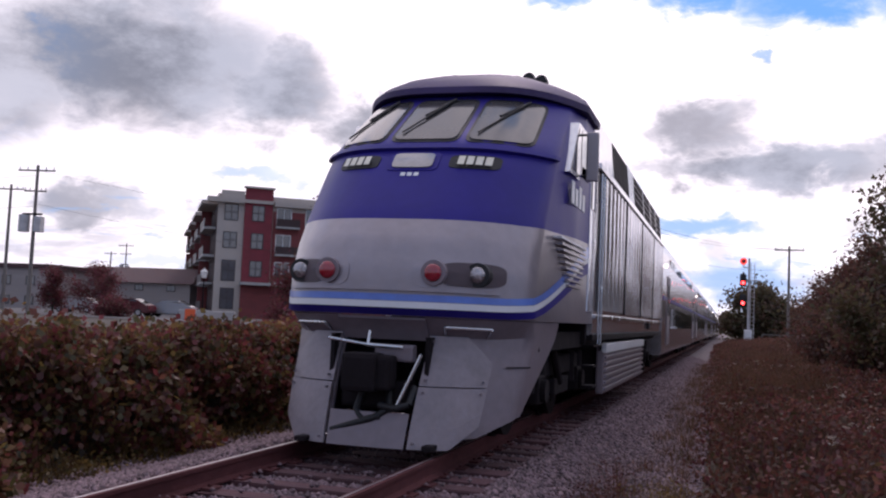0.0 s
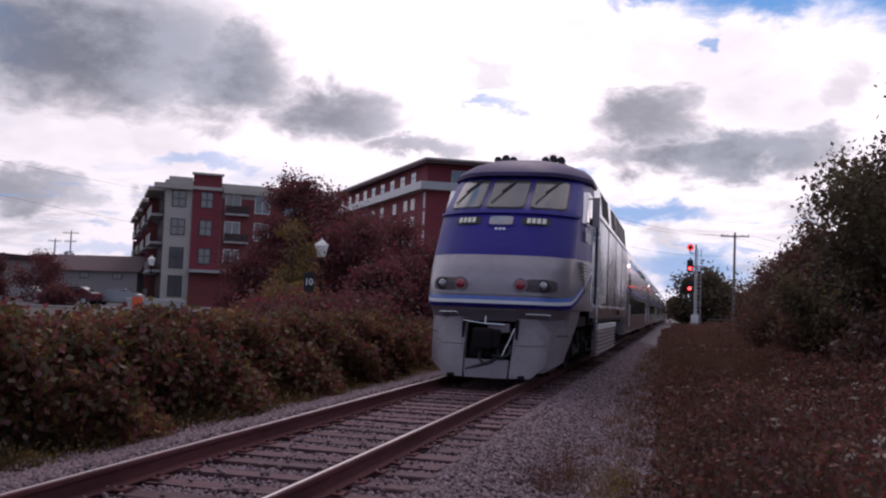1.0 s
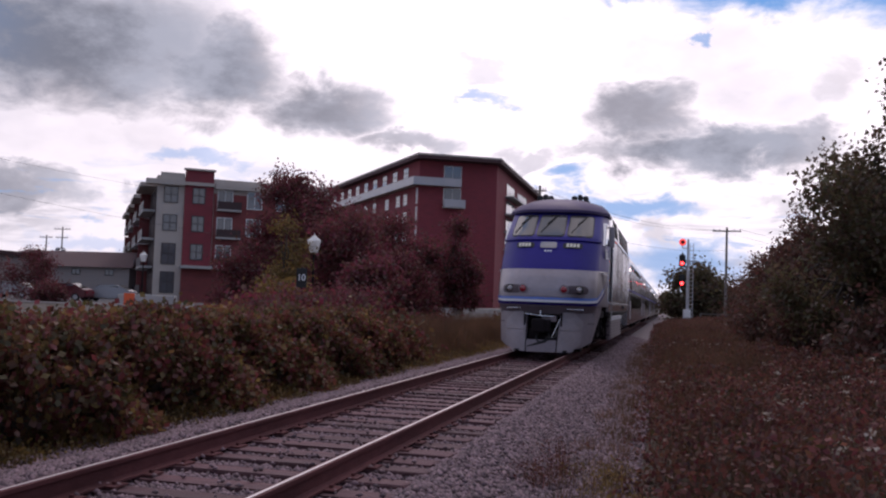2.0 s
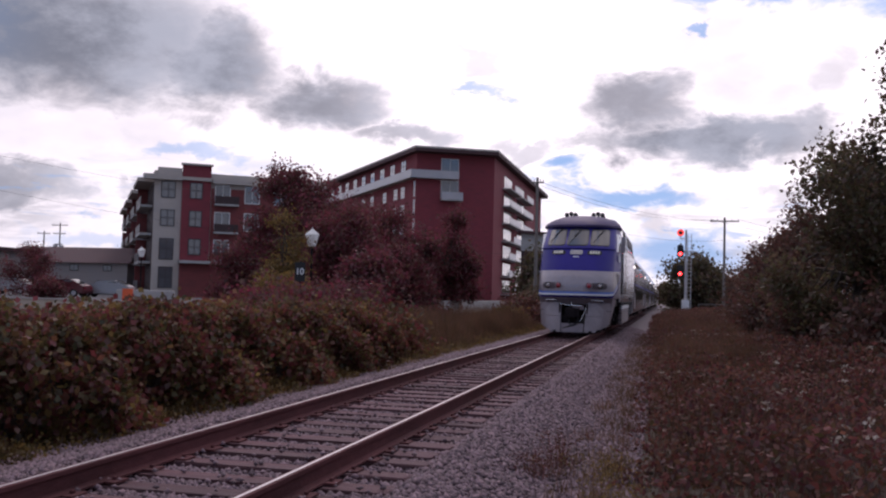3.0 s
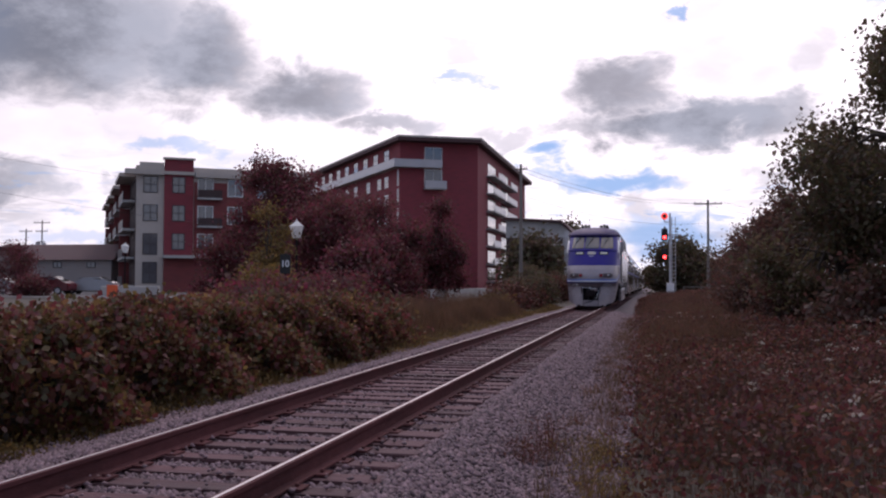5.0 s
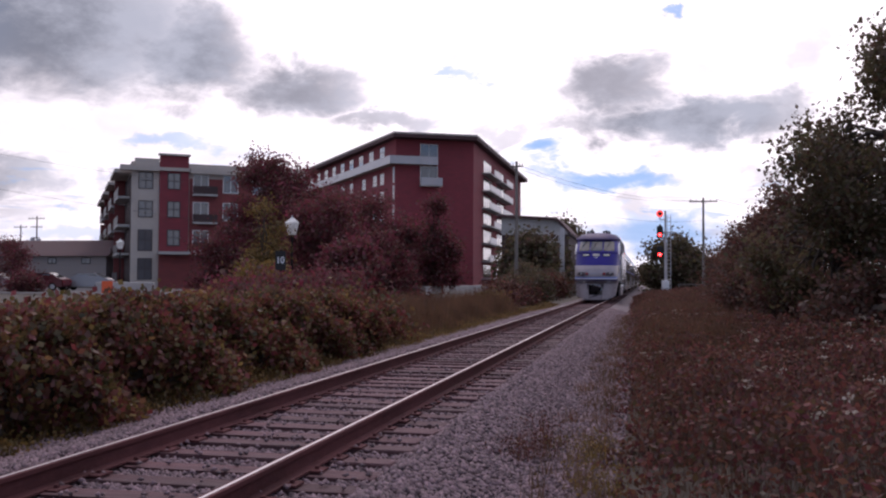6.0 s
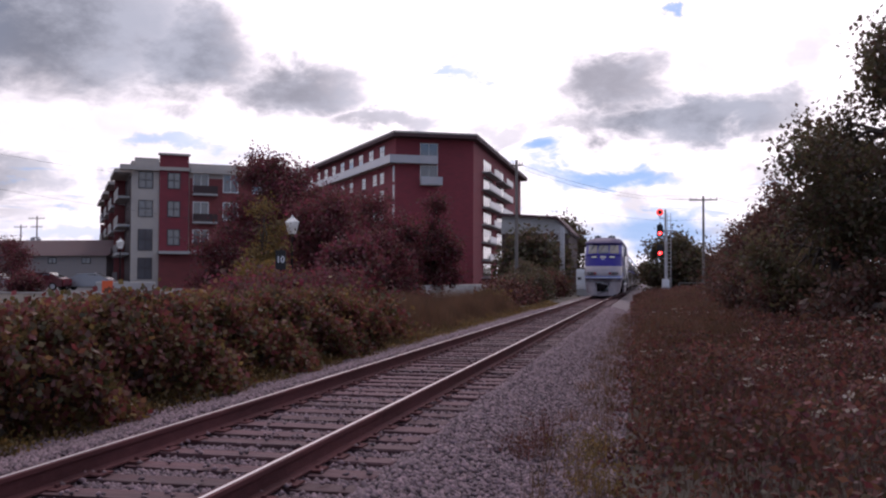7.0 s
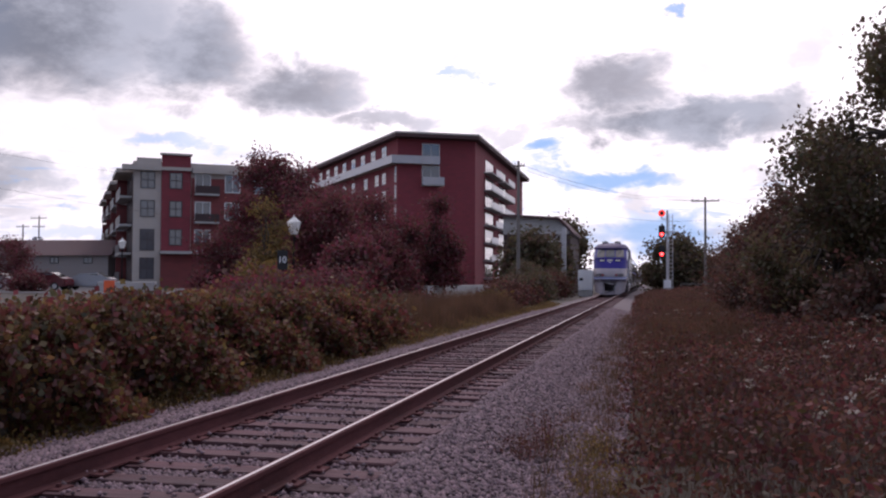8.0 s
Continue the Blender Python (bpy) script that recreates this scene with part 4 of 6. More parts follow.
# ---- plants ----
def leafy(name, label, category, x, y, z, clumps, n, size, material, seed, trunk=None, group="", droop=0.15, kind="", pname="crown", gather=9):
    """A plant: tapered trunk with limbs reaching into clumps, and a crown of single leaves. clumps: (dx, dy, dz, rx, ry, rz)."""
    rng = np.random.default_rng(seed)
    ob = empty(name, x, y, z)
    tagged(ob, label, category, group, kind)
    vol = np.array([c[3] * c[4] * c[5] for c in clumps]) ** 0.7
    cnt = np.maximum(8, (n * vol / vol.sum())).astype(int)
    pts = []
    for c, k in zip(clumps, cnt):
        d = rng.normal(size=(k, 3))
        d /= np.linalg.norm(d, axis=1)[:, None]
        r = rng.random(k)[:, None] ** 0.42
        lump = 1 + 0.28 * np.sin(d[:, :1] * 5 + seed + c[0]) * np.cos(d[:, 2:] * 6 + c[1]) + 0.18 * np.sin(d[:, 1:2] * 9 + c[2])
        pts.append(np.array(c[:3]) + d * r * lump * np.array(c[3:]))
    pts = np.concatenate(pts)
    # leaves gather on twigs
    k = max(1, len(pts) // gather)
    seeds_ = pts[rng.choice(len(pts), k)]
    near = seeds_[rng.integers(0, k, len(pts))] + rng.normal(size=pts.shape) * size * (1.6 if gather < 12 else 1.35)
    use = rng.random(len(pts)) < (0.75 if gather < 12 else 0.96)
    pts[use] = near[use]
    pts = pts[pts[:, 2] > 0.02]
    v, f = leaf_cloud(pts, size, rng, droop)
    np_mesh(pname, v, f, material, ob)
    bm = bmesh.new()
    if trunk:
        r, h = trunk
        p = Vector((0, 0, -0.1))
        for i in range(5):
            q = Vector((0.06 * h * math.sin(i * 1.7 + seed), 0.05 * h * math.cos(i * 2.1 + seed), h * (i + 1) / 5))
            tube(bm, p, q, r * (1 - 0.16 * i), r * (1 - 0.16 * (i + 1)), 9)
            p = q
        for c in clumps:
            st = Vector((0, 0, h * (0.35 + 0.5 * random.Random(int(c[0] * 100) + seed).random())))
            en = Vector(c[:3])
            mid = st.lerp(en, 0.5) + Vector((0, 0, 0.08 * h))
            tube(bm, st, mid, r * 0.42, r * 0.26, 7)
            tube(bm, mid, en, r * 0.26, r * 0.06, 6)
    else:
        rr = random.Random(seed)
        for c in clumps:
            for _ in range(3):
                tube(bm, (c[0] * 0.9 + rr.uniform(-0.15, 0.15), c[1] * 0.9, -0.05), (c[0] + rr.uniform(-c[3], c[3]) * 0.5, c[1] + rr.uniform(-c[4], c[4]) * 0.5, c[2] + c[5] * 0.4), 0.018, 0.006, 5)
    tw = part("trunk" if trunk else "twig_tangle", bm, BARK, ob)
    if not trunk:
        tagged(tw, kind="stuff")
    return ob


def rand_clumps(seed, n, rx, ry, z0, z1, r):
    """Clumps spread over a rounded crown from z0 to z1."""
    q = random.Random(seed)
    out = []
    for i in range(n):
        a, k = q.uniform(0, 6.283), q.random() ** 0.5
        t = q.random()
        w = math.sin(math.pi * min(1, 0.18 + 0.78 * t)) ** 0.6
        s = r * q.uniform(0.65, 1.25)
        out.append((rx * k * w * math.cos(a), ry * k * w * math.sin(a), z0 + (z1 - z0) * t, s, s, s * q.uniform(0.6, 0.9)))
    return out


def build_hedge():
    rng = np.random.default_rng(11)
    ob = empty("vine_hedge", -3.85, 12.0, -0.4)
    tagged(ob, "long hedge overgrown with reddish and olive vine leaves beside the track", "hedge")
    n = 105000
    y = rng.uniform(-9.5, 9.5, n)
    t = rng.random(n)
    # the hedge's face towards the track and its rounded top
    bulge = 0.16 * np.sin(y * 1.9) + 0.1 * np.sin(y * 4.3 + 1) + 0.07 * np.sin(y * 9.1)
    top = 1.17 + 0.06 * np.sin(y * 1.3 + 0.5) + 0.06 * np.sin(y * 3.7)
    ang = t * np.pi * 0.62
    x = 1.35 * np.sign(np.cos(ang)) * np.abs(np.cos(ang)) ** 0.8 * (0.75 + 0.25 * np.sin(t * 9 + y * 2) * 0.4) + bulge - 0.1
    z = top * np.minimum(1, (0.04 + np.sin(ang) ** 0.9))
    back = rng.random(n) < 0.25
    x = np.where(back, rng.uniform(-1.6, 0.6, n), x)
    z = np.where(back, top - rng.random(n) * 0.12, z)
    lump = 0.2 * np.sin(y * 2.1 + z * 3.0) + 0.15 * np.sin(y * 5.3 - z * 4.0 + 1.0) + 0.09 * np.sin(y * 11.0 + z * 7.0) + 0.1
    x = x + np.where(back, 0.0, lump)
    z = z + 0.06 * np.sin(y * 6.1 + x * 5) + 0.05 * np.sin(y * 13.0)
    pts = np.stack([x, y, z], 1) + rng.normal(size=(n, 3)) * 0.05
    pts[:, 2] = np.maximum(pts[:, 2], 0.02)
    # leaves sit in bunches on hanging shoots
    k = n // 14
    bunch = pts[rng.choice(n, k)]
    pick = rng.random(n) < 0.6
    hang = bunch[rng.integers(0, k, n)] + rng.normal(size=(n, 3)) * np.array([0.07, 0.07, 0.11])
    pts = np.where(pick[:, None], hang, pts)
    pts[:, 2] = np.maximum(pts[:, 2], 0.02)
    # shoots that stand out of the top
    m = 110
    root = np.stack([rng.uniform(-1.2, 0.9, m), rng.uniform(-9.4, 9.4, m), np.full(m, 1.05)], 1)
    tip = root + np.stack([rng.normal(size=m) * 0.16, rng.normal(size=m) * 0.16, rng.uniform(0.06, 0.24, m)], 1)
    u = rng.random((m, 16, 1))
    shoot = (root[:, None] * (1 - u) + tip[:, None] * u).reshape(-1, 3) + rng.normal(size=(m * 16, 3)) * 0.025
    v, f = leaf_cloud(np.concatenate([pts, shoot]), 0.086, rng, 0.5, 0.8)
    np_mesh("leaves", v, f, VINE, ob)
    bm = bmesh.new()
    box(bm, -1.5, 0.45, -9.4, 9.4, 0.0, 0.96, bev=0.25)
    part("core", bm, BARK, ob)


def build_weeds():
    rng = np.random.default_rng(21)
    # tall dry weeds on the right of the line
    n = 100000
    y = -7.0 + 107 * rng.random(n) ** 1.9
    x = 2.95 - 0.011 * y + rng.random(n) ** 0.8 * (5.5 + 0.06 * y)
    keep = ((x - 3.3) ** 2 + y ** 2) > 3.2
    x, y = x[keep], y[keep]
    z = np.array([ground_z(a, b) for a, b in zip(x, y)])
    edge = np.clip((x - 2.9 + 0.011 * y) / 1.2, 0.25, 1.0)
    tall = 0.62 * edge * (0.8 + 0.3 * np.sin(x * 2.3 + y) * np.sin(y * 0.7))
    pts = np.stack([x, y, z], 1)
    v, f = blades(pts, tall, rng, 0.0028, 0.85)
    ob = np_mesh("tall_weeds", v, f, STALK)
    tagged(ob, "tall dry reddish brown weeds beside the gravel", "weeds", kind="stuff")
    m = 280000
    k = rng.integers(0, len(pts), m)
    q = pts[k] + np.stack([rng.normal(size=m) * 0.05, rng.normal(size=m) * 0.05, tall[k] * (1.15 - 0.95 * rng.random(m) ** 1.5)], 1)
    v, f = leaf_cloud(q, 0.056 * (1 + q[:, 1] * 0.012), rng, 0.1, 0.6)
    ob = np_mesh("weed_leaves", v, f, WEED)
    tagged(ob, "small dry leaves and seed heads on the weeds", "weeds", kind="stuff")
    # flat flower heads in small groups
    m = 170
    k = rng.choice(np.flatnonzero((x > 3.3) & (y > 4) & (y < 30)), 110)
    k = k[rng.integers(0, 110, m)]
    c = pts[k] + np.stack([rng.normal(size=m) * 0.16, rng.normal(size=m) * 0.16, tall[k] * 1.05 + 0.06 + rng.normal(size=m) * 0.03], 1)
    q = (c[:, None] + rng.normal(size=(m, 14, 3)) * np.array([0.026, 0.026, 0.006])).reshape(-1, 3)
    v, f = leaf_cloud(q, 0.026, rng, 0, 0.9)
    ob = np_mesh("weed_blossoms", v, f, BLOSSOM)
    tagged(ob, "pale flat flower heads among the weeds", "flowers", kind="stuff")
    # taller olive grass where the weeds meet the gravel
    n = 46000
    y = 9.0 + 75 * rng.random(n) ** 1.7
    x = 3.02 - 0.012 * y + rng.random(n) ** 0.9 * (1.5 + 0.045 * y) + 0.14 * np.sin(y * 1.1) + 0.08 * np.sin(y * 3.7)
    g = np.array([ground_z(a, b) for a, b in zip(x, y)])
    rim = np.clip((x - 2.85 + 0.012 * y) / 1.3, 0.12, 1.0) * np.clip((y - 8) / 12, 0.2, 1.0) * (0.85 + 0.2 * np.sin(y * 0.9) * np.sin(x * 2.1 + y * 0.4))
    v, f = blades(np.stack([x, y, g], 1), 0.8 * rim, rng, 0.0035, 0.75)
    tagged(np_mesh("verge_grass", v, f, VERGE), "tall olive brown grass at the edge of the gravel", "grass", kind="stuff")
    # stray tufts out on the gravel's edge
    n = 5200
    c = np.stack([3.0 - 0.012 * np.linspace(4.5, 44, 260) - rng.random(260) ** 1.6 * 0.5, np.linspace(4.5, 44, 260) + rng.normal(size=260) * 0.3, np.full(260, -0.385)], 1)
    q = c[rng.integers(0, 260, n)] + rng.normal(size=(n, 3)) * np.array([0.07, 0.07, 0.0])
    v, f = blades(q, 0.16, rng, 0.004, 0.9)
    tagged(np_mesh("stray_tufts", v, f, VERGE), "low dry tufts scattered along the gravel edge", "grass", kind="stuff")
    # soft tall grass between the line and the bushes on the other side
    n = 42000
    y = 20.5 + 28 * rng.random(n) ** 1.1
    x = -2.75 - rng.random(n) * (2.6 + 0.01 * y) + 0.15 * np.sin(y * 1.3)
    rise_ = np.clip((-2.4 - x) / 1.3, 0.15, 1.0) * (0.9 + 0.2 * np.sin(y * 0.8 + x))
    v, f = blades(np.stack([x, y, np.full(n, -0.42)], 1), 0.95 * rise_, rng, 0.006, 0.45)
    tagged(np_mesh("tall_grass", v, f, VERGE), "soft reddish tall grass beside the ballast", "grass", kind="stuff")
    # low grass and herbs along the left shoulder
    n = 26000
    y = 3 + 60 * rng.random(n) ** 1.6
    x = -2.28 - rng.random(n) ** 1.4 * 0.9 + 0.14 * np.sin(y * 1.7) + 0.08 * np.sin(y * 4.1)
    pts = np.stack([x, y, np.full(n, -0.39)], 1)
    low = 0.2 * (0.6 + 0.5 * np.sin(y * 2.3) ** 2) * np.clip((-2.0 - x) / 0.7, 0.3, 1.2)
    v, f = blades(pts, low, rng, 0.006, 0.8)
    tagged(np_mesh("grass_fringe", v, f, FRINGE), "low yellowish grass along the ballast shoulder", "grass", kind="stuff")
    k = rng.integers(0, n, 22000)
    q = pts[k] + np.stack([rng.normal(size=22000) * 0.05, rng.normal(size=22000) * 0.05, low[k] * rng.uniform(0.2, 1.2, 22000)], 1)
    v, f = leaf_cloud(q, 0.045, rng, 0.0, 0.7)
    tagged(np_mesh("fringe_herbs", v, f, YELLEAF), "small yellow-green herbs along the ballast shoulder", "weeds", kind="stuff")


def build_plants():
    build_hedge()
    build_weeds()
    # bushes that carry on from the hedge along the left of the line
    rows = [(-3.9, 23.4, 1.0, 1.2, VINE), (-4.3, 25.2, 0.8, 0.8, VINE), (-7.0, 24.0, 1.2, 2.0, REDLEAF), (-9.2, 30.0, 1.5, 2.1, YELLEAF),
            (-5.4, 22.5, 1.5, 1.5, REDLEAF), (-7.8, 27.5, 1.7, 1.7, VINE), (-5.6, 27.0, 1.0, 1.2, VINE), (-7.4, 31.5, 1.3, 1.5, REDLEAF), (-8.2, 37.0, 1.4, 1.3, WEED),
            (-4.4, 47.5, 0.8, 0.5, YELLEAF), (-7.2, 43.0, 1.1, 0.5, WEED), (-4.7, 51.0, 0.9, 0.4, WEED), (-5.0, 56.0, 1.0, 0.45, WEED),
            (-5.2, 62.0, 2.0, 1.3, WEED), (-5.4, 69.0, 2.2, 1.9, TREELEAF), (-6.4, 75.0, 2.4, 2.4, TREELEAF), (-5.6, 82.0, 2.4, 2.2, WEED), (-5.4, 90.0, 2.4, 2.0, TREELEAF), (-7.6, 88.0, 2.4, 3.0, TREELEAF), (-7.8, 34.0, 1.8, 1.9, REDLEAF)]
    for i, (x, y, r, h, mt) in enumerate(rows):
        leafy("bush", "dense reddish bush on the railway verge" if mt in (REDLEAF, VINE) else "low dry weedy bush on the railway verge" if mt is WEED else "yellow-green bush on the railway verge" if mt is YELLEAF else "dense olive bush on the railway verge", "bush", x, y, -0.42,
              rand_clumps(40 + i, 12, r * 0.7, r * 0.9, 0.2, h * 0.85, r * 0.5), 6500, 0.11 + 0.0012 * y, mt, 60 + i, group="bushes along the line")
    # trees behind them
    for i, (x, y, h, rx, n, mt, lab) in enumerate([
            (-19.4, 55, 9.5, 3.0, 15000, REDLEAF, "broad dull red and green tree before the flats"), (-16.6, 54, 8.6, 3.0, 14000, REDLEAF, "broad dull red tree before the flats"),
            (-12.8, 46, 6.2, 2.0, 10000, REDLEAF, "low reddish tree behind the bushes"), (-23.4, 58, 5.2, 2.4, 10000, REDLEAF, "low reddish tree before the flats"),
            (-10.4, 60, 7.3, 1.7, 9000, REDLEAF, "slender reddish tree before the brick flats"), (-18.0, 66, 8.8, 3.6, 13000, REDLEAF, "broad reddish tree behind the others"),
            (-8.7, 38, 3.4, 1.4, 8000, REDLEAF, "small reddish tree behind the bushes"), (-14.5, 50, 4.7, 2.6, 12000, REDLEAF, "dense reddish tree before the brick flats"),
            (-15.2, 70, 5.4, 3.0, 10000, REDLEAF, "dense dull red tree before the brick flats"), (-12.0, 52, 4.4, 2.2, 9000, REDLEAF, "low dense reddish tree behind the bushes"),
            (-14.4, 58, 7.0, 2.6, 12000, REDLEAF, "tall dense reddish tree before the brick flats"), (-11.6, 57, 5.6, 1.9, 9000, REDLEAF, "dense dull red tree before the brick flats")]):
        leafy("tree", lab, "tree", x, y, -0.42, rand_clumps(80 + i, 30, rx, rx, 0.14 * h, 0.9 * h, rx * 0.4), int(n * 1.3), 0.19, mt, 90 + i, trunk=(0.02 * h, 0.7 * h), group="trees before the flats", gather=20)
    leafy("tree", "young yellow-green tree before the darker trees", "tree", -13.5, 40, -0.42, rand_clumps(71, 16, 0.8, 0.8, 1.6, 5.3, 0.45), 3600, 0.13, YELLEAF, 72, trunk=(0.07, 4.5), group="trees before the flats")
    # trees and scrub on the right
    for i, (x, y, h, rx, n) in enumerate([(8.7, 20.5, 6.9, 2.4, 20000), (7.5, 23.5, 5.2, 1.8, 15000), (10.4, 24.0, 7.2, 2.4, 10000), (9.2, 16.0, 4.4, 2.0, 16000),
                                          (7.9, 29.0, 4.4, 1.9, 12000), (7.6, 36.0, 3.9, 1.7, 9000), (8.2, 45.0, 4.4, 2.0, 8000), (10.4, 56.0, 5.0, 2.4, 7000), (11.5, 18.5, 7.6, 2.4, 12000)]):
        leafy("tree", "dark leafy tree at the edge of the weeds", "tree", x, y, -0.1, rand_clumps(120 + i, 58, rx, rx, 0.1 * h, 0.94 * h, rx * 0.25), int(n * 1.25), 0.115, TREELEAF if h > 4.5 else SCRUB, 130 + i, trunk=(0.02 * h, 0.75 * h), group="trees beside the weeds", gather=24)
    for i, (x, y, r, h) in enumerate([(6.9, 26.0, 1.3, 1.9), (6.7, 32.0, 1.3, 1.8), (7.4, 18.5, 1.3, 1.7), (6.9, 40.0, 1.5, 2.4), (7.1, 50.0, 1.8, 3.2), (9.4, 64.0, 2.2, 3.4), (11.0, 78, 2.6, 2.6), (7.6, 14.0, 1.4, 1.5)]):
        leafy("bush", "brownish red bush under the dark trees", "bush", x, y, -0.2, rand_clumps(160 + i, 14, r * 0.7, r * 0.8, 0.2, h * 0.85, r * 0.45), 5200, 0.12, SCRUB, 170 + i, group="bushes beside the weeds")
    # far trees
    for i, (x, y, h, rx) in enumerate([(7.4, 142, 8.4, 4.0), (13.5, 150, 3.6, 4.0), (-8.0, 130, 9.8, 3.0), (-9.4, 101, 6.0, 2.0), (-7.4, 108, 5.0, 1.6), (-14.0, 150, 7.0, 4.0), (18.0, 160, 7.0, 5.0)]):
        leafy("tree", "distant round dark tree beside the line", "tree", x, y, -0.42, rand_clumps(200 + i, 30, rx, rx, 0.06 * h, 0.9 * h, rx * 0.42), 12000, 0.5, TREELEAF, 210 + i, trunk=(0.2, 0.6 * h), group="far trees")
    # distant woods that close the horizon
    rng = np.random.default_rng(77)
    n = 40000
    x = rng.uniform(-260, 260, n)
    top = 4.0 + 1.4 * np.sin(x * 0.11) + 1.0 * np.sin(x * 0.37 + 1) + 0.8 * np.sin(x * 0.9)
    q = np.stack([x, 330 + rng.normal(size=n) * 6, -0.4 + top * rng.random(n) ** 0.8], 1)
    v, f = leaf_cloud(q, 1.5, rng, 0, 0.8)
    tagged(np_mesh("far_woods", v, f, TREELEAF), "dark line of distant woods along the horizon", "woods", kind="stuff")
    # trees by the car park
    for i, (x, y, h, rx, mt) in enumerate([(-46.8, 68, 4.9, 2.3, REDLEAF), (-49.8, 66, 4.6, 1.2, REDLEAF), (-61.0, 62, 6.0, 2.6, TREELEAF), (-66, 112, 7.5, 2.6, TREELEAF), (-42, 63, 2.0, 1.3, REDLEAF), (-66.0, 60, 9.0, 3.0, TREELEAF)]):
        leafy("tree", "reddish tree beside the car park" if mt is REDLEAF else "dark tree beside the car park", "tree", x, y, -0.42, rand_clumps(230 + i, 18, rx, rx, 0.2 * h, 0.9 * h, rx * 0.38), 5000, 0.17, mt, 240 + i, trunk=(0.1, 0.6 * h), group="trees by the car park")
    # weeds at the foot of the shoulder
    for i, (x, y, h, mt, lab) in enumerate([(2.3, 9.3, 0.34, WEED, "small reddish dry weed growing in the gravel"), (2.78, 8.8, 0.26, YELLEAF, "small yellow-green weed growing in the gravel"),
                                            (2.2, 8.7, 0.22, WEED, "small reddish dry weed growing in the gravel"), (2.95, 7.4, 0.26, YELLEAF, "small yellow-green weed growing in the gravel")]):
        rng = np.random.default_rng(300 + i)
        ob = empty("weed", x, y, bed_z(x))
        tagged(ob, lab, "weed", group="weeds in the gravel")
        q = np.stack([rng.normal(size=70) * 0.1, rng.normal(size=70) * 0.1, np.zeros(70)], 1)
        v, f = blades(q, h, rng, 0.003, 0.8)
        np_mesh("stalk_tuft", v, f, mt, ob)
        k = rng.integers(0, 70, 420)
        q = q[k] * 1.6 + np.stack([rng.normal(size=420) * 0.03, rng.normal(size=420) * 0.03, h * rng.uniform(0.15, 1.1, 420)], 1)
        v, f = leaf_cloud(q, 0.026, rng, 0.1, 0.6)
        np_mesh("foliage", v, f, mt, ob)


# ---- buildings ----
def wall_window(parent, p, q, s, z, w, h, frame_mat, off=0.05, bars=(1, 1)):
    """A framed window on the wall that runs from p to q (outside on the right-hand side), centred s metres along it."""
    p, q = Vector((*p, 0)), Vector((*q, 0))
    d = (q - p).normalized()
    nrm = Vector((d.y, -d.x, 0))
    m = Matrix.Translation(p + d * s + Vector((0, 0, z))) @ Matrix((( d.x, -nrm.x, 0, 0), (d.y, -nrm.y, 0, 0), (0, 0, 1, 0), (0, 0, 0, 1)))
    t = 0.09
    def lines(size, n):
        out = [-size / 2, -size / 2 + t]
        for k in range(n):
            c = -size / 2 + size * (k + 1) / (n + 1)
            out += [c - 0.04, c + 0.04]
        return out + [size / 2 - t, size / 2]
    gx, gz = lines(w, bars[0]), lines(h, bars[1])
    bm = bmesh.new()
    g = [[bm.verts.new((x, -0.06, zz)) for zz in gz] for x in gx]
    for i in range(len(gx) - 1):
        for j in range(len(gz) - 1):
            if i % 2 == 0 or j % 2 == 0:
                bm.faces.new((g[i][j], g[i + 1][j], g[i + 1][j + 1], g[i][j + 1]))
    bmesh.ops.recalc_face_normals(bm, faces=bm.faces)
    e = bmesh.ops.extrude_face_region(bm, geom=bm.faces[:])
    bmesh.ops.translate(bm, vec=(0, 0.09, 0), verts=[x for x in e["geom"] if isinstance(x, bmesh.types.BMVert)])
    wi = part("window", bm, frame_mat, parent)
    wi.matrix_basis = m
    part("pane", B(-w / 2 + 0.05, w / 2 - 0.05, -0.025, 0.015, -h / 2 + 0.05, h / 2 - 0.05), HGLASS, wi)
    return wi


def local_box(p, q, s0, s1, out0, out1, z0, z1, bev=0.0):
    """A block along the wall p-q, from s0 to s1, standing out from out0 to out1."""
    p, q = Vector((*p, 0)), Vector((*q, 0))
    d = (q - p).normalized()
    nrm = Vector((d.y, -d.x, 0))
    m = Matrix.Translation(p) @ Matrix(((d.x, nrm.x, 0, 0), (d.y, nrm.y, 0, 0), (0, 0, 1, 0), (0, 0, 0, 1)))
    bm = bmesh.new()
    box(bm, s0, s1, out0, out1, z0, z1, bev=bev, m=m)
    return bm


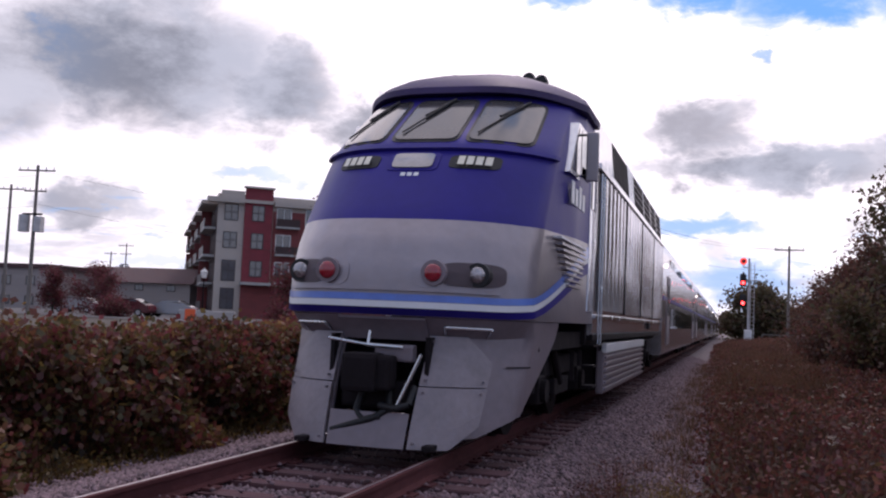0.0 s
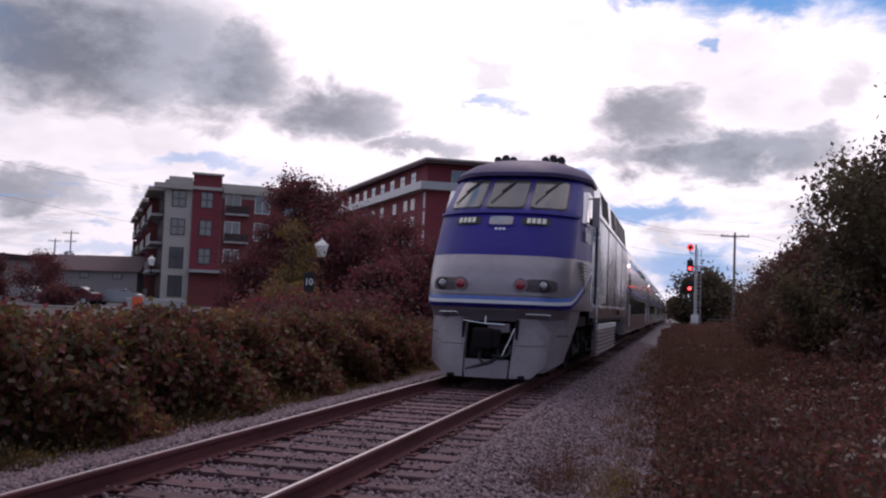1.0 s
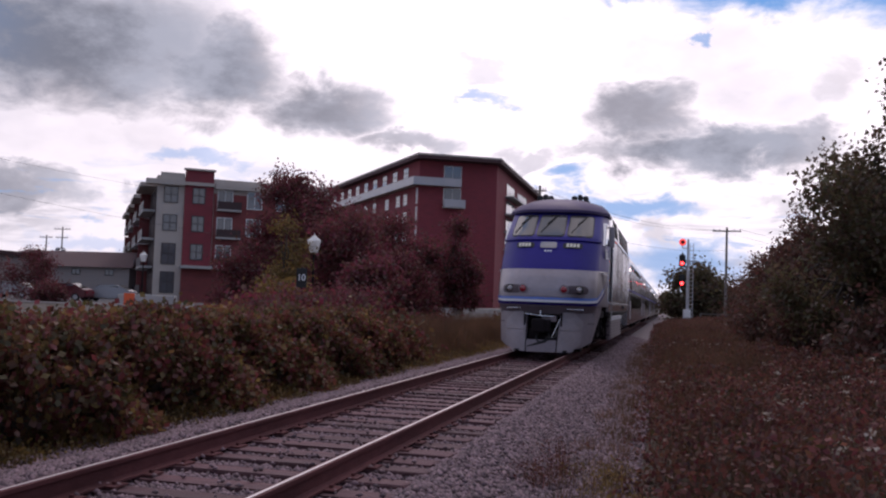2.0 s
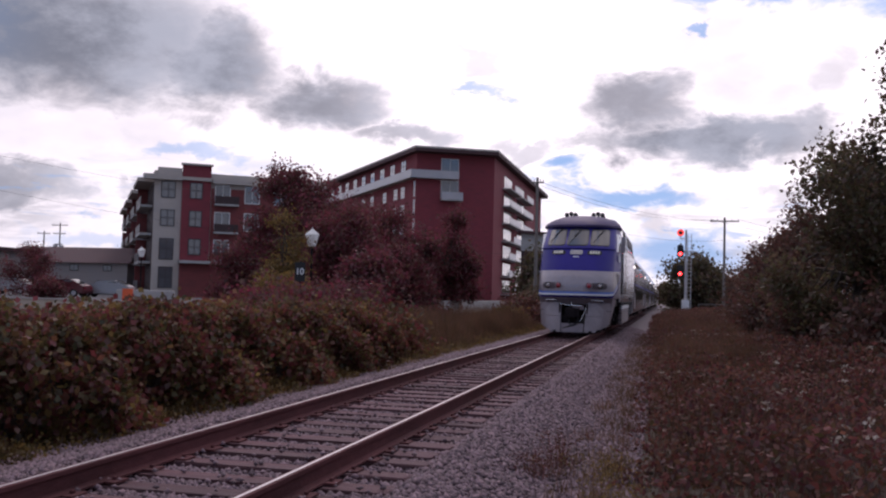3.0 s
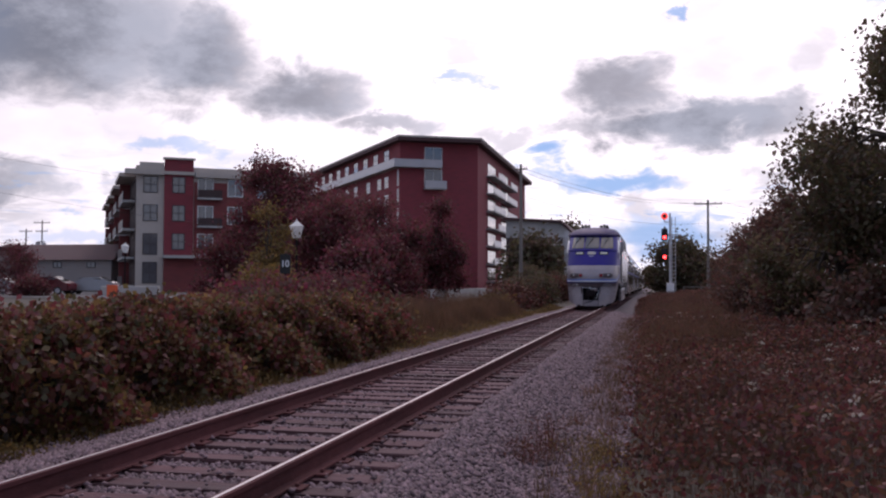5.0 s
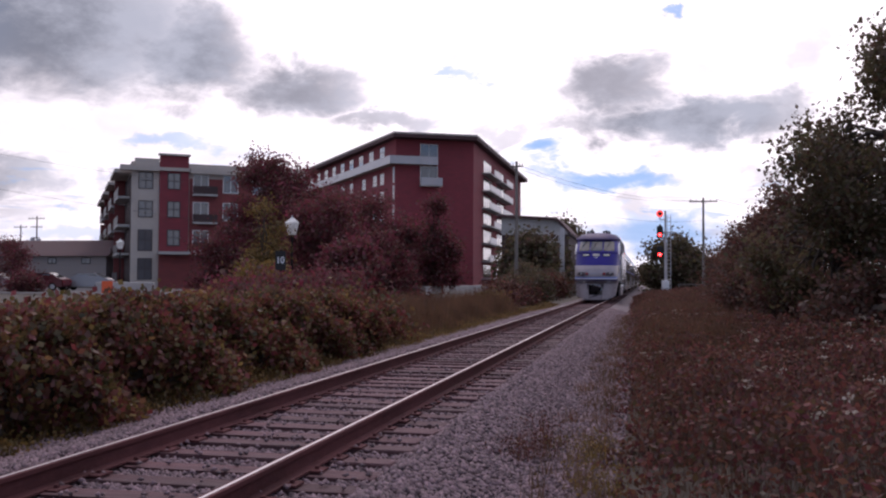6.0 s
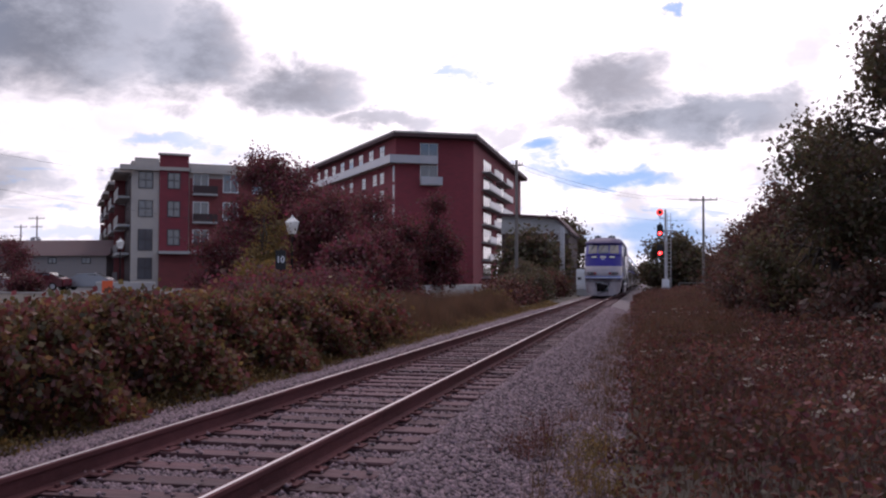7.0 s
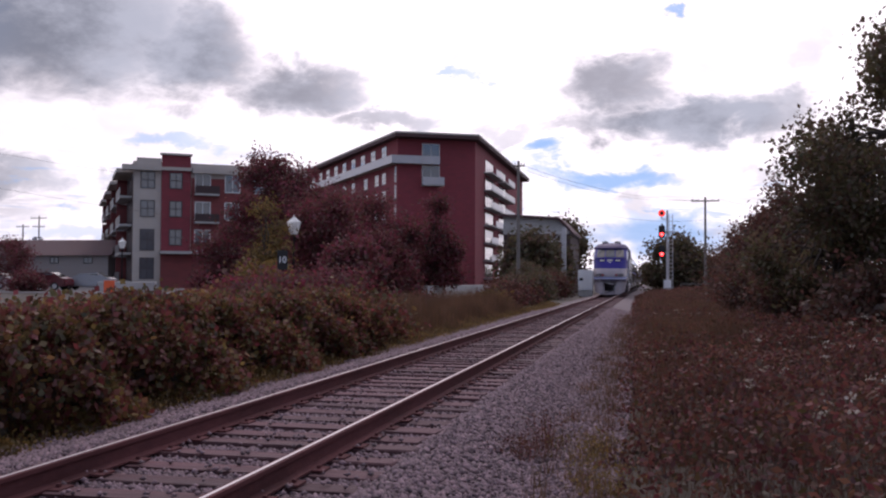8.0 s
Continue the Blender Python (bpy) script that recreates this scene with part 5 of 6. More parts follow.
def build_flats():
    """Four-storey flats with a beige corner, red panels and stacked balconies."""
    ob = empty("apartment_building", 0, 0, -0.4)
    tagged(ob, "four-storey flats with beige corner, red brick panels and stacked balconies", "apartment building")
    a, u, v = Vector((-50.3, 92.0)), Vector((0.83, 0.557)), Vector((-0.557, 0.83))
    P = lambda s, t: tuple(a + u * s + v * t)
    H = 14.1
    part("wall", prism([P(0, 0), P(19, 0), P(19, 60), P(0, 60)], 0, H), BEIGE, ob, "beige clad walls")
    A, R, S = P(0, 0), P(19, 0), P(0, 60)
    out = Vector((u.y, -u.x, 0))
    part("brick_panel", local_box(A, R, 2.85, 5.9, 0, 0.22, 4.5, H + 0.75), BRICK, ob, "red brick panel")
    part("brick_panel", local_box(A, R, 2.85, 12.0, 0, 0.35, 0, 4.2), BRICKD, ob, "red brick ground floor")
    part("brick_panel", local_box(A, R, 6.0, 18.8, 0, 0.08, 4.5, H - 1.6), BRICKD, ob, "dark brick panel")
    part("brick_panel", local_box(S, A, 0, 59.6, 0, 0.06, 0, H - 1.4), DARKW, ob, "dark brown cladding behind the balconies")
    part("canopy", local_box(A, R, 2.7, 12.4, 0, 1.5, 4.2, 4.5), CONC, ob, "pale entrance canopy")
    part("cornice", local_box(A, R, -1.2, 2.8, -0.3, 0.7, H - 1.0, H - 0.45), BEIGE, ob, "beige cornice")
    part("cornice", local_box(A, R, 2.75, 6.0, -0.3, 0.5, H - 0.9, H - 0.55), BEIGE, ob, "beige cornice")
    part("cornice", local_box(A, R, 2.7, 6.05, -0.3, 0.5, H + 0.75, H + 0.95), BEIGE, ob, "beige cornice")
    part("cornice", local_box(A, R, 6.05, 19, -0.3, 0.7, H - 1.1, H - 0.55), BEIGE, ob, "beige cornice")
    part("parapet", local_box(A, R, 0.3, 2.8, -0.3, 0.3, H - 0.45, H + 0.35), BEIGE, ob)
    for fl in range(4):
        z = 12.1 - 3.05 * fl
        wall_window(ob, A, R, 1.45, z - (0.3 if fl > 1 else 0), 1.5, 1.8 if fl < 2 else 2.3, DFRAME)
        if fl < 3:
            wall_window(ob, A, R, 4.35, z, 1.35, 1.75, DFRAME).location += out * 0.22
            for s in (7.2, 10.4, 13.6, 16.8):
                wall_window(ob, A, R, s, z - 0.1, 1.7, 2.0, WFRAME, bars=(1, 0)).location += out * 0.08
            part("balcony", local_box(A, R, 6.3, 8.9, 0.08, 0.9, z - 1.5, z - 1.3), CONC, ob, "pale balcony slab")
            part("railing", local_box(A, R, 6.3, 8.9, 0.82, 0.88, z - 1.3, z - 0.45), DARKW, ob, "dark balcony front")
    # stacked balconies along the other side, stepping back
    for k in range(4):
        t = 1.2 + 14.5 * k
        for fl in range(4):
            z = 13.1 - 3.05 * fl
            b = part("balcony", local_box(S, A, 60 - t - 9.0, 60 - t, 0, 1.3, z - 2.9, z - 2.65), CONC, ob, "pale balcony slab")
            part("railing", local_box(S, A, 60 - t - 9.0, 60 - t, 1.24, 1.3, z - 2.65, z - 1.7), DFRAME, b, "dark balcony rail")
            part("balcony_wall", local_box(S, A, 60 - t - 9.2, 60 - t - 8.9, 0, 1.2, z - 2.65, z), BRICKD, b, "dark side wall")
            wall_window(ob, S, A, 60 - t - 4.5, z - 1.6, 5.0, 2.3, DFRAME, bars=(2, 0))
        part("balcony_roof", local_box(S, A, 60 - t - 9.6, 60 - t + 0.5, 0, 1.7, 12.9, 13.3), BEIGE, ob, "beige balcony roof")
    part("entrance_door", local_box(A, R, 7.6, 10.0, 0.35, 0.42, 0.0, 2.6), DFRAME, ob, "dark entrance door")


def build_brick_block():
    """Eight-storey brick block with an overhanging roof and a pale top gallery."""
    ob = empty("apartment_building", 0, 0, -0.4)
    tagged(ob, "tall red brick block of flats with overhanging roof and pale balconies", "apartment building")
    A, Bp, C, D, E_ = (-71.6, 202.0), (-36.8, 150.0), (-25.0, 156.0), (-25.6, 221.0), (-62.0, 240.0)
    H = 24.6
    part("wall", prism([A, Bp, C, D, E_], 0, H), BRICK, ob, "red brick walls")
    cx, cy = -43.0, 195.0
    grow = lambda p, k: (p[0] + (p[0] - cx) * k / math.hypot(p[0] - cx, p[1] - cy), p[1] + (p[1] - cy) * k / math.hypot(p[0] - cx, p[1] - cy))
    part("roof", prism([grow(p, 2.4) for p in (A, Bp, C, D, E_)], H + 0.02, H + 0.55), ROOFB, ob, "dark overhanging flat roof")
    part("roof_edge", prism([grow(p, 2.5) for p in (A, Bp, C, D, E_)], H + 0.55, H + 0.85), BEIGE, ob, "pale roof edge")
    LA = math.hypot(A[0] - Bp[0], A[1] - Bp[1])
    LB = math.hypot(Bp[0] - C[0], Bp[1] - C[1])
    LC = math.hypot(C[0] - D[0], C[1] - D[1])
    # pale gallery under the roof
    part("gallery", local_box(A, Bp, -1.5, LA + 1.2, 0, 1.4, H - 4.2, H - 4.0), CONC, ob, "pale gallery slab")
    part("gallery_panel", local_box(A, Bp, -1.5, LA + 1.3, 1.3, 1.42, H - 4.2, H - 2.9), RAILING, ob, "pale gallery panels")
    part("gallery", local_box(Bp, C, -1.2, 6.8, 0, 1.4, H - 4.2, H - 4.0), CONC, ob, "pale gallery slab")
    part("gallery_panel", local_box(Bp, C, -1.2, 6.8, 1.3, 1.42, H - 4.2, H - 2.9), RAILING, ob, "pale gallery panels")
    for k in range(9):
        wall_window(ob, A, Bp, 6 + 6.2 * k, H - 1.5, 2.6, 1.9, DFRAME)
    for fl in range(6):
        z = H - 6.0 - 3.1 * fl
        for s in (10, 16, 24, 30, 38, 44.5, 48.5):
            wall_window(ob, A, Bp, LA - 62.5 + s + 7, z, 2.0, 1.9, WFRAME)
        wall_window(ob, A, Bp, LA - 0.9, z + 0.2, 0.7, 2.6, WFRAME, bars=(0, 1))
    for fl in range(2):
        z = H - 2.2 - 3.6 * fl
        wall_window(ob, Bp, C, 5.6, z, 3.0, 3.0, WFRAME, bars=(1, 0))
        if fl:
            part("balcony", local_box(Bp, C, 4.0, 7.6, 0, 1.3, z - 1.9, z - 1.65), CONC, ob, "pale balcony slab")
            part("railing", local_box(Bp, C, 4.0, 7.6, 1.2, 1.28, z - 1.65, z - 0.5), RAILING, ob)
    # balconies of the side along the railway
    for fl in range(7):
        z = H - 4.0 - 3.1 * fl
        for k in range(2):
            s0 = 9.0 + 16.5 * k
            wall_window(ob, C, D, s0 + 6, z + 1.2, 9.0, 2.3, DFRAME, bars=(3, 0))
            part("balcony", local_box(C, D, s0, s0 + 14.5, 0, 1.5, z - 0.35, z - 0.1), CONC, ob, "pale balcony slab")
            part("railing", local_box(C, D, s0 + (0 if fl % 3 else 5), s0 + (14.5 if fl < 4 else 8), 1.42, 1.5, z - 0.1, z + 0.95), RAILING, ob, "pale balcony panels")


def build_small_buildings():
    # dark building with a pale gabled upper storey beside the line
    ob = empty("grey_building", -9.6, 112, -0.4)
    tagged(ob, "dark building with a pale grey gabled upper storey", "building")

    def gable(points, y0, y1):
        bm = bmesh.new()
        lo = [bm.verts.new((x, y0, z)) for x, z in points]
        hi = [bm.verts.new((x, y1, z)) for x, z in points]
        for i in range(len(points)):
            j = (i + 1) % len(points)
            bm.faces.new((lo[i], lo[j], hi[j], hi[i]))
        bm.faces.new(lo)
        bm.faces.new(hi[::-1])
        return bm
    part("wall", gable([(-4, 0), (3.9, 0), (3.9, 7.0), (-4, 7.0)], 0, 14), DARKW, ob, "dark walls")
    part("upper_wall", gable([(-4, 7.0), (3.9, 7.0), (3.9, 7.2), (2.4, 8.7), (-4, 9.1)], -0.1, 14), CONC, ob, "pale grey upper wall")
    part("roof", gable([(-4.3, 9.1), (2.5, 8.7), (4.2, 7.0), (4.2, 7.25), (2.6, 8.98), (-4.3, 9.4)], -0.7, 14.5), ROOFB, ob, "brown roof edge")
    for k in range(3):
        wall_window(ob, (-4, 0), (3.9, 0), 1.6 + 2.3 * k, 4.6, 1.2, 1.2, DFRAME)
    # low white house by the car park
    ob = empty("house", -66.0, 104, -0.4)
    tagged(ob, "long two-storey pale house with a brown hipped roof", "house")
    part("wall", B(-16, 5.5, 0, 11, 0, 4.3), PALEW, ob, "pale siding walls")
    bm = bmesh.new()
    v = [bm.verts.new(p) for p in ((-16.6, -0.6, 4.3), (6.1, -0.6, 4.3), (6.1, 11.6, 4.3), (-16.6, 11.6, 4.3), (-13, 5, 6.4), (4.6, 5, 6.4))]
    for f in ((0, 1, 5, 4), (1, 2, 5), (2, 3, 4, 5), (3, 0, 4), (3, 2, 1, 0)):
        bm.faces.new([v[i] for i in f])
    part("roof", bm, ROOFB, ob, "brown shingled hipped roof")
    for k in range(4):
        for z in (1.2, 3.7):
            wall_window(ob, (-16, 0), (5.5, 0), 5.0 + 4.6 * k, z, 1.2, 0.75, DFRAME, bars=(1, 0))
    # long low block further left
    ob = empty("flat_roofed_building", -86.0, 96, -0.4)
    tagged(ob, "long flat-roofed pale building with small windows", "building")
    part("wall", B(-22, 11, 0, 12, 0, 5.4), PALEW, ob, "pale walls")
    part("roof", B(-22.4, 11.4, -0.4, 12.4, 5.4, 5.9), ROOFB, ob, "dark flat roof")
    for k in range(9):
        for z in (1.5, 3.9):
            wall_window(ob, (-22, 0), (11, 0), 2.5 + 3.5 * k, z, 1.3, 1.1, DFRAME, bars=(1, 0))
    part("chimney", B(-6, -4.6, 3, 4.4, 5.9, 7.6), BRICKD, ob, "brick chimney")
    # red house at the level crossing
    ob = empty("house", 15.5, 150, -0.4)
    tagged(ob, "small dark red house behind the trees", "house")
    part("wall", B(-3.5, 3.5, 0, 6, 0, 2.6), BRICKD, ob, "dark red walls")
    bm = bmesh.new()
    v = [bm.verts.new(p) for p in ((-4, -0.4, 2.6), (4, -0.4, 2.6), (4, 6.4, 2.6), (-4, 6.4, 2.6), (-4, 3, 4.2), (4, 3, 4.2))]
    for f in ((0, 1, 5, 4), (1, 2, 5), (2, 3, 4, 5), (3, 0, 4), (3, 2, 1, 0)):
        bm.faces.new([v[i] for i in f])
    part("roof", bm, ROOFB, ob, "brown gabled roof")
    wall_window(ob, (-3.5, 0), (3.5, 0), 2, 1.5, 1.1, 1.1, WFRAME)
    wall_window(ob, (-3.5, 0), (3.5, 0), 5, 1.5, 1.1, 1.1, WFRAME)
    # car park
    bm = bmesh.new()
    f = [bm.verts.new(p) for p in ((-110, 56, 0.2), (-28, 56, 0.2), (-28, 90, 0.2), (-110, 90, 0.2))]
    bm.faces.new(f)
    tagged(part("car_park", bm, ASPH), "grey asphalt car park before the flats", "car park", kind="structure")


# ---- line-side things ----
def build_signal():
    ob = empty("railway_signal", 5.0, 94, -0.3)
    tagged(ob, "tall grey railway signal mast with ladder and lit red lamps", "railway signal")
    part("mast", T((0, 0, 0), (0, 0, 8.3), 0.12, 0.09, 14), GALV, ob, "galvanised mast")
    part("base", B(-0.35, 0.35, -0.35, 0.35, -0.1, 1.6, bev=0.04), CABINET, ob, "pale equipment base")
    for x in (0.16, 0.5):
        part("ladder_rail", T((x, 0.1, 0.3), (x, 0.1, 7.9), 0.03), GALV, ob)
    for k in range(20):
        part("ladder_rung", T((0.16, 0.1, 0.6 + 0.37 * k), (0.5, 0.1, 0.6 + 0.37 * k), 0.022, n=6), GALV, ob)
    part("platform", B(-0.2, 0.9, -0.2, 0.3, 6.2, 6.28), GALV, ob, "small platform")
    for z, kind in ((8.0, "ring"), (6.1, "lamp"), (4.2, "lamp")):
        part("bracket", T((0, 0, z - (0.55 if kind == "ring" else 0)), (-0.52, -0.1, z - (0.55 if kind == "ring" else 0)), 0.05), GALV, ob)
        if kind == "ring":
            part("bracket", T((-0.52, -0.1, z - 0.55), (-0.52, -0.1, z - 0.2), 0.05), GALV, ob)
            bm = bmesh.new()
            tube(bm, (-0.52, -0.12, z), (-0.52, -0.3, z), 0.33, n=28)
            hd = part("signal_head", bm, DARKM, ob, "round dark signal head")
            bm = bmesh.new()
            for k in range(24):
                a0, a1 = k * math.pi / 12, (k + 1) * math.pi / 12
                r0, r1 = 0.2, 0.3
                bm.faces.new([bm.verts.new((-0.52 + r * math.cos(a), -0.31, z + r * math.sin(a))) for r, a in ((r0, a0), (r1, a0), (r1, a1), (r0, a1))])
            part("lamp_ring", bm, RINGGLOW, hd, "glowing red ring")
            part("lamp_lens", T((-0.52, -0.3, z), (-0.52, -0.315, z), 0.2, n=20), BLACK, hd, "dark middle")
        else:
            hd = part("signal_head", B(-0.82, -0.22, -0.3, 0.0, z - 0.45, z + 0.75, bev=0.2), BLACK, ob, "black signal head with hood")
            bm = bmesh.new()
            tube(bm, (-0.52, -0.3, z - 0.12), (-0.52, -0.335, z - 0.12), 0.15, n=20)
            part("lamp_lens", bm, REDGLOW, hd, "lit red lens")
            bm = bmesh.new()
            for k in range(14):
                a0, a1 = math.pi * k / 14, math.pi * (k + 1) / 14
                bm.faces.new([bm.verts.new((-0.52 + 0.24 * math.cos(a), y, z - 0.12 + 0.24 * math.sin(a))) for a, y in ((a0, -0.3), (a1, -0.3), (a1, -0.62), (a0, -0.62))])
            bmesh.ops.solidify(bm, geom=bm.faces[:], thickness=0.015)
            part("hood", bm, BLACK, hd, "black lamp hood")


def wooden_pole(x, y, h, label, arms=((0.0, 1.1),), transformer=False, rz=0):
    ob = empty("utility_pole", x, y, -0.4, rz)
    tagged(ob, label, "utility pole", group="utility poles")
    part("post", T((0, 0, 0), (0, 0, h), 0.17, 0.11, 12), POLEW, ob, "weathered timber post")
    for dz, w in arms:
        c = part("crossarm", B(-w, w, -0.16, -0.06, h - 0.5 - dz, h - 0.38 - dz), POLEW, ob)
        for k in (-0.92, -0.5, 0.5, 0.92):
            part("insulator", T((k * w, -0.11, h - 0.38 - dz), (k * w, -0.11, h - 0.15 - dz), 0.05, 0.03, 8), GALV, c)
    if transformer:
        part("transformer", T((-0.75, -0.1, h - 5.2), (-0.75, -0.1, h - 3.9), 0.42, n=18), GALV, ob, "grey transformer drum")
        part("transformer_box", B(0.15, 0.75, -0.4, 0.2, h - 5.2, h - 4.0, bev=0.03), GALV, ob)
        part("bracket", B(-0.9, 0.7, -0.2, -0.1, h - 3.9, h - 3.75), DARKM, ob)
    return ob


def cable(name, p, q, sag, r=0.012):
    cu = bpy.data.curves.new(name, "CURVE")
    cu.dimensions, cu.bevel_depth, cu.bevel_resolution = "3D", r, 1
    sp = cu.splines.new("POLY")
    sp.points.add(16)
    for i in range(17):
        k = i / 16
        sp.points[i].co = (*[a + (b - a) * k for a, b in zip(p[:2], q[:2])], p[2] + (q[2] - p[2]) * k - sag * 4 * k * (1 - k), 1)
    cu.materials.append(BLACK)
    ob = new(name, cu)
    tagged(ob, "thin black overhead cable between poles", "cable", group="overhead cables")


def build_lineside():
    build_signal()
    wooden_pole(-7.5, 80, 11.7, "tall weathered utility pole beside the bushes", ((0.0, 0.55),))
    wooden_pole(9.3, 108, 10.8, "weathered utility pole with a crossarm behind the scrub", ((0.0, 1.5),))
    wooden_pole(-7.0, 118, 7.6, "thin weathered utility pole beside the grey building", ((0.0, 0.5),))
    wooden_pole(-48.1, 61, 12.0, "utility pole with transformer drums by the car park", ((0.0, 1.5), (1.6, 0.9)), True, 10)
    wooden_pole(-58.4, 70, 11.8, "utility pole with crossarm by the car park", ((0.0, 1.3),), False, 10)
    wooden_pole(-102.4, 150, 12.5, "far utility pole behind the houses", ((0.0, 1.6), (1.5, 1.2)), True)
    wooden_pole(-105.6, 150, 11.0, "far utility pole behind the houses", ((0.0, 1.3),))
    for dz, dx in ((0.0, -0.4), (0.0, 0.4), (2.2, 0)):
        cable("overhead_cable", (-7.5 + dx, 80, 10.9 - dz), (9.3 + dx * 3, 108, 10.1 - dz), 1.0)
    for dx in (-1.4, 1.4):
        cable("overhead_cable", (9.3 + dx, 108, 10.2), (62 + dx, 150, 9.0), 2.4)
    cable("overhead_cable", (-48.1, 61, 10.8), (-150, 66, 10.5), 1.2)
    cable("overhead_cable", (-48.1, 61, 8.4), (-150, 66, 8.2), 1.2)
    cable("overhead_cable", (-48.1, 61, 8.6), (-7.5, 150, 9.0), 2.6, 0.01)
    cable("overhead_cable", (-48.1, 61, 11.2), (-38, 150, 16.0), 1.6, 0.01)
    # speed board
    ob = empty("speed_sign", -6.67, 25, -0.42)
    tagged(ob, "black speed board with white figures 10 on a post", "sign")
    part("post", T((0, 0.03, 0), (0, 0.03, 2.5), 0.03), DARKM, ob, "thin dark post")
    part("board", B(-0.155, 0.155, -0.015, 0.0, 1.93, 2.47, bev=0.004), BLACK, ob, "black board")
    cu = bpy.data.curves.new("figures", "FONT")
    cu.body, cu.size, cu.align_x, cu.extrude = "10", 0.25, "CENTER", 0.003
    cu.offset = 0.006
    cu.materials.append(WHITEP)
    tx = new("figures", cu)
    tx.parent = ob
    tx.matrix_basis = pose(0, -0.02, 2.13, 90, 0, 0)
    tx["label"] = "white figures"
    # street lanterns
    for x, y, h in ((-12.9, 42, 4.55), (-39.6, 72, 4.9)):
        ob = empty("street_lamp", x, y, -0.42)
        tagged(ob, "street lamp with a white tapered lantern on a dark post", "street lamp", group="street lamps")
        part("post", T((0, 0, 0), (0, 0, h - 0.75), 0.07, 0.05), DARKM, ob, "dark post")
        bm = bmesh.new()
        tube(bm, (0, 0, h - 0.8), (0, 0, h - 0.25), 0.19, 0.34, 8, caps=False)
        part("lantern", bm, LANTERN, ob, "white tapered lantern")
        part("cap", T((0, 0, h - 0.25), (0, 0, h), 0.36, 0.05, 8), LANTERN, ob, "pale cap")
        part("finial", T((0, 0, h), (0, 0, h + 0.12), 0.03, 0.01, 6), CABINET, ob)
    # equipment cabinet
    ob = empty("equipment_cabinet", -2.95, 97, -0.4)
    tagged(ob, "pale metal equipment cabinet beside the track", "equipment cabinet")
    part("body", B(-0.75, 0.75, -0.5, 0.5, 0.6, 2.6, bev=0.12), CABINET, ob, "pale metal body")
    part("roof", B(-0.7, 0.7, -0.5, 0.5, 2.6, 2.68, bev=0.02), CABINET, ob)
    part("door", B(-0.62, -0.02, -0.52, -0.5, 0.8, 2.45), CABINET, ob)
    part("vent", B(-0.6, -0.25, -0.535, -0.52, 1.6, 1.85), DARKM, ob, "dark vent")
    part("plinth", B(-0.7, 0.7, -0.45, 0.45, 0, 0.6), CONC, ob)
    # low retaining wall
    ob = part("low_wall", B(-0.2, 0.2, -9, 9, -0.4, 0.85, bev=0.03, m=Matrix.Translation((-9.7, 66, 0)) @ pose(0, 0, 0, 0, 0, -3)), CONC)
    tagged(ob, "low pale concrete wall behind the bushes", "wall")
    # orange work sign and barrier
    ob = empty("work_sign", -33.4, 60, 0.1)
    tagged(ob, "orange work sign on a short stand", "sign")
    part("board", B(-0.42, 0.42, -0.02, 0.02, 0.1, 0.95, bev=0.01), ORANGE, ob, "orange board")
    for s in (-0.3, 0.3):
        part("leg", T((s, 0.03, -0.1), (s, 0.03, 0.6), 0.03), DARKM, ob)
    ob = part("concrete_barrier", B(-36.2, -31.6, 63, 63.4, 0.0, 0.95, bev=0.06), CONC)
    tagged(ob, "pale concrete barrier at the car park", "barrier")
    # gate at the crossing
    ob = empty("crossing_fence", 12.0, 118, -0.4)
    tagged(ob, "low dark rail fence near the far house", "fence")
    for k in range(6):
        part("post", T((-5 + 2.0 * k, 0, 0), (-5 + 2.0 * k, 0, 1.3), 0.06, n=8), POLEW, ob)
    for z in (0.7, 1.2):
        part("rail", B(-5, 5, -0.04, 0.04, z, z + 0.1), POLEW, ob)
    # steel gantry arm beside the dark building
    ob = empty("steel_gantry", -5.75, 104, -0.4)
    tagged(ob, "pale steel post carrying a long lattice arm", "gantry")
    part("post", B(-0.24, 0.24, -0.22, 0.22, 0, 7.35, bev=0.03), GALV, ob, "pale steel post")
    part("foot", B(-0.4, 0.4, -0.4, 0.4, 0, 0.4), CONC, ob)
    for z0 in (5.75, 6.75):
        part("chord", B(-5.0, -0.24, -0.08, 0.08, z0, z0 + 0.14), GALV, ob)
    for k in range(6):
        part("strut", B(-5.0 + 0.92 * k, -4.9 + 0.92 * k, -0.06, 0.06, 5.89, 6.75), GALV, ob)
    for k in range(5):
        part("diagonal", T((-4.9 + 0.92 * k, 0, 5.9), (-4.05 + 0.92 * k, 0, 6.74), 0.035, n=6), GALV, ob)


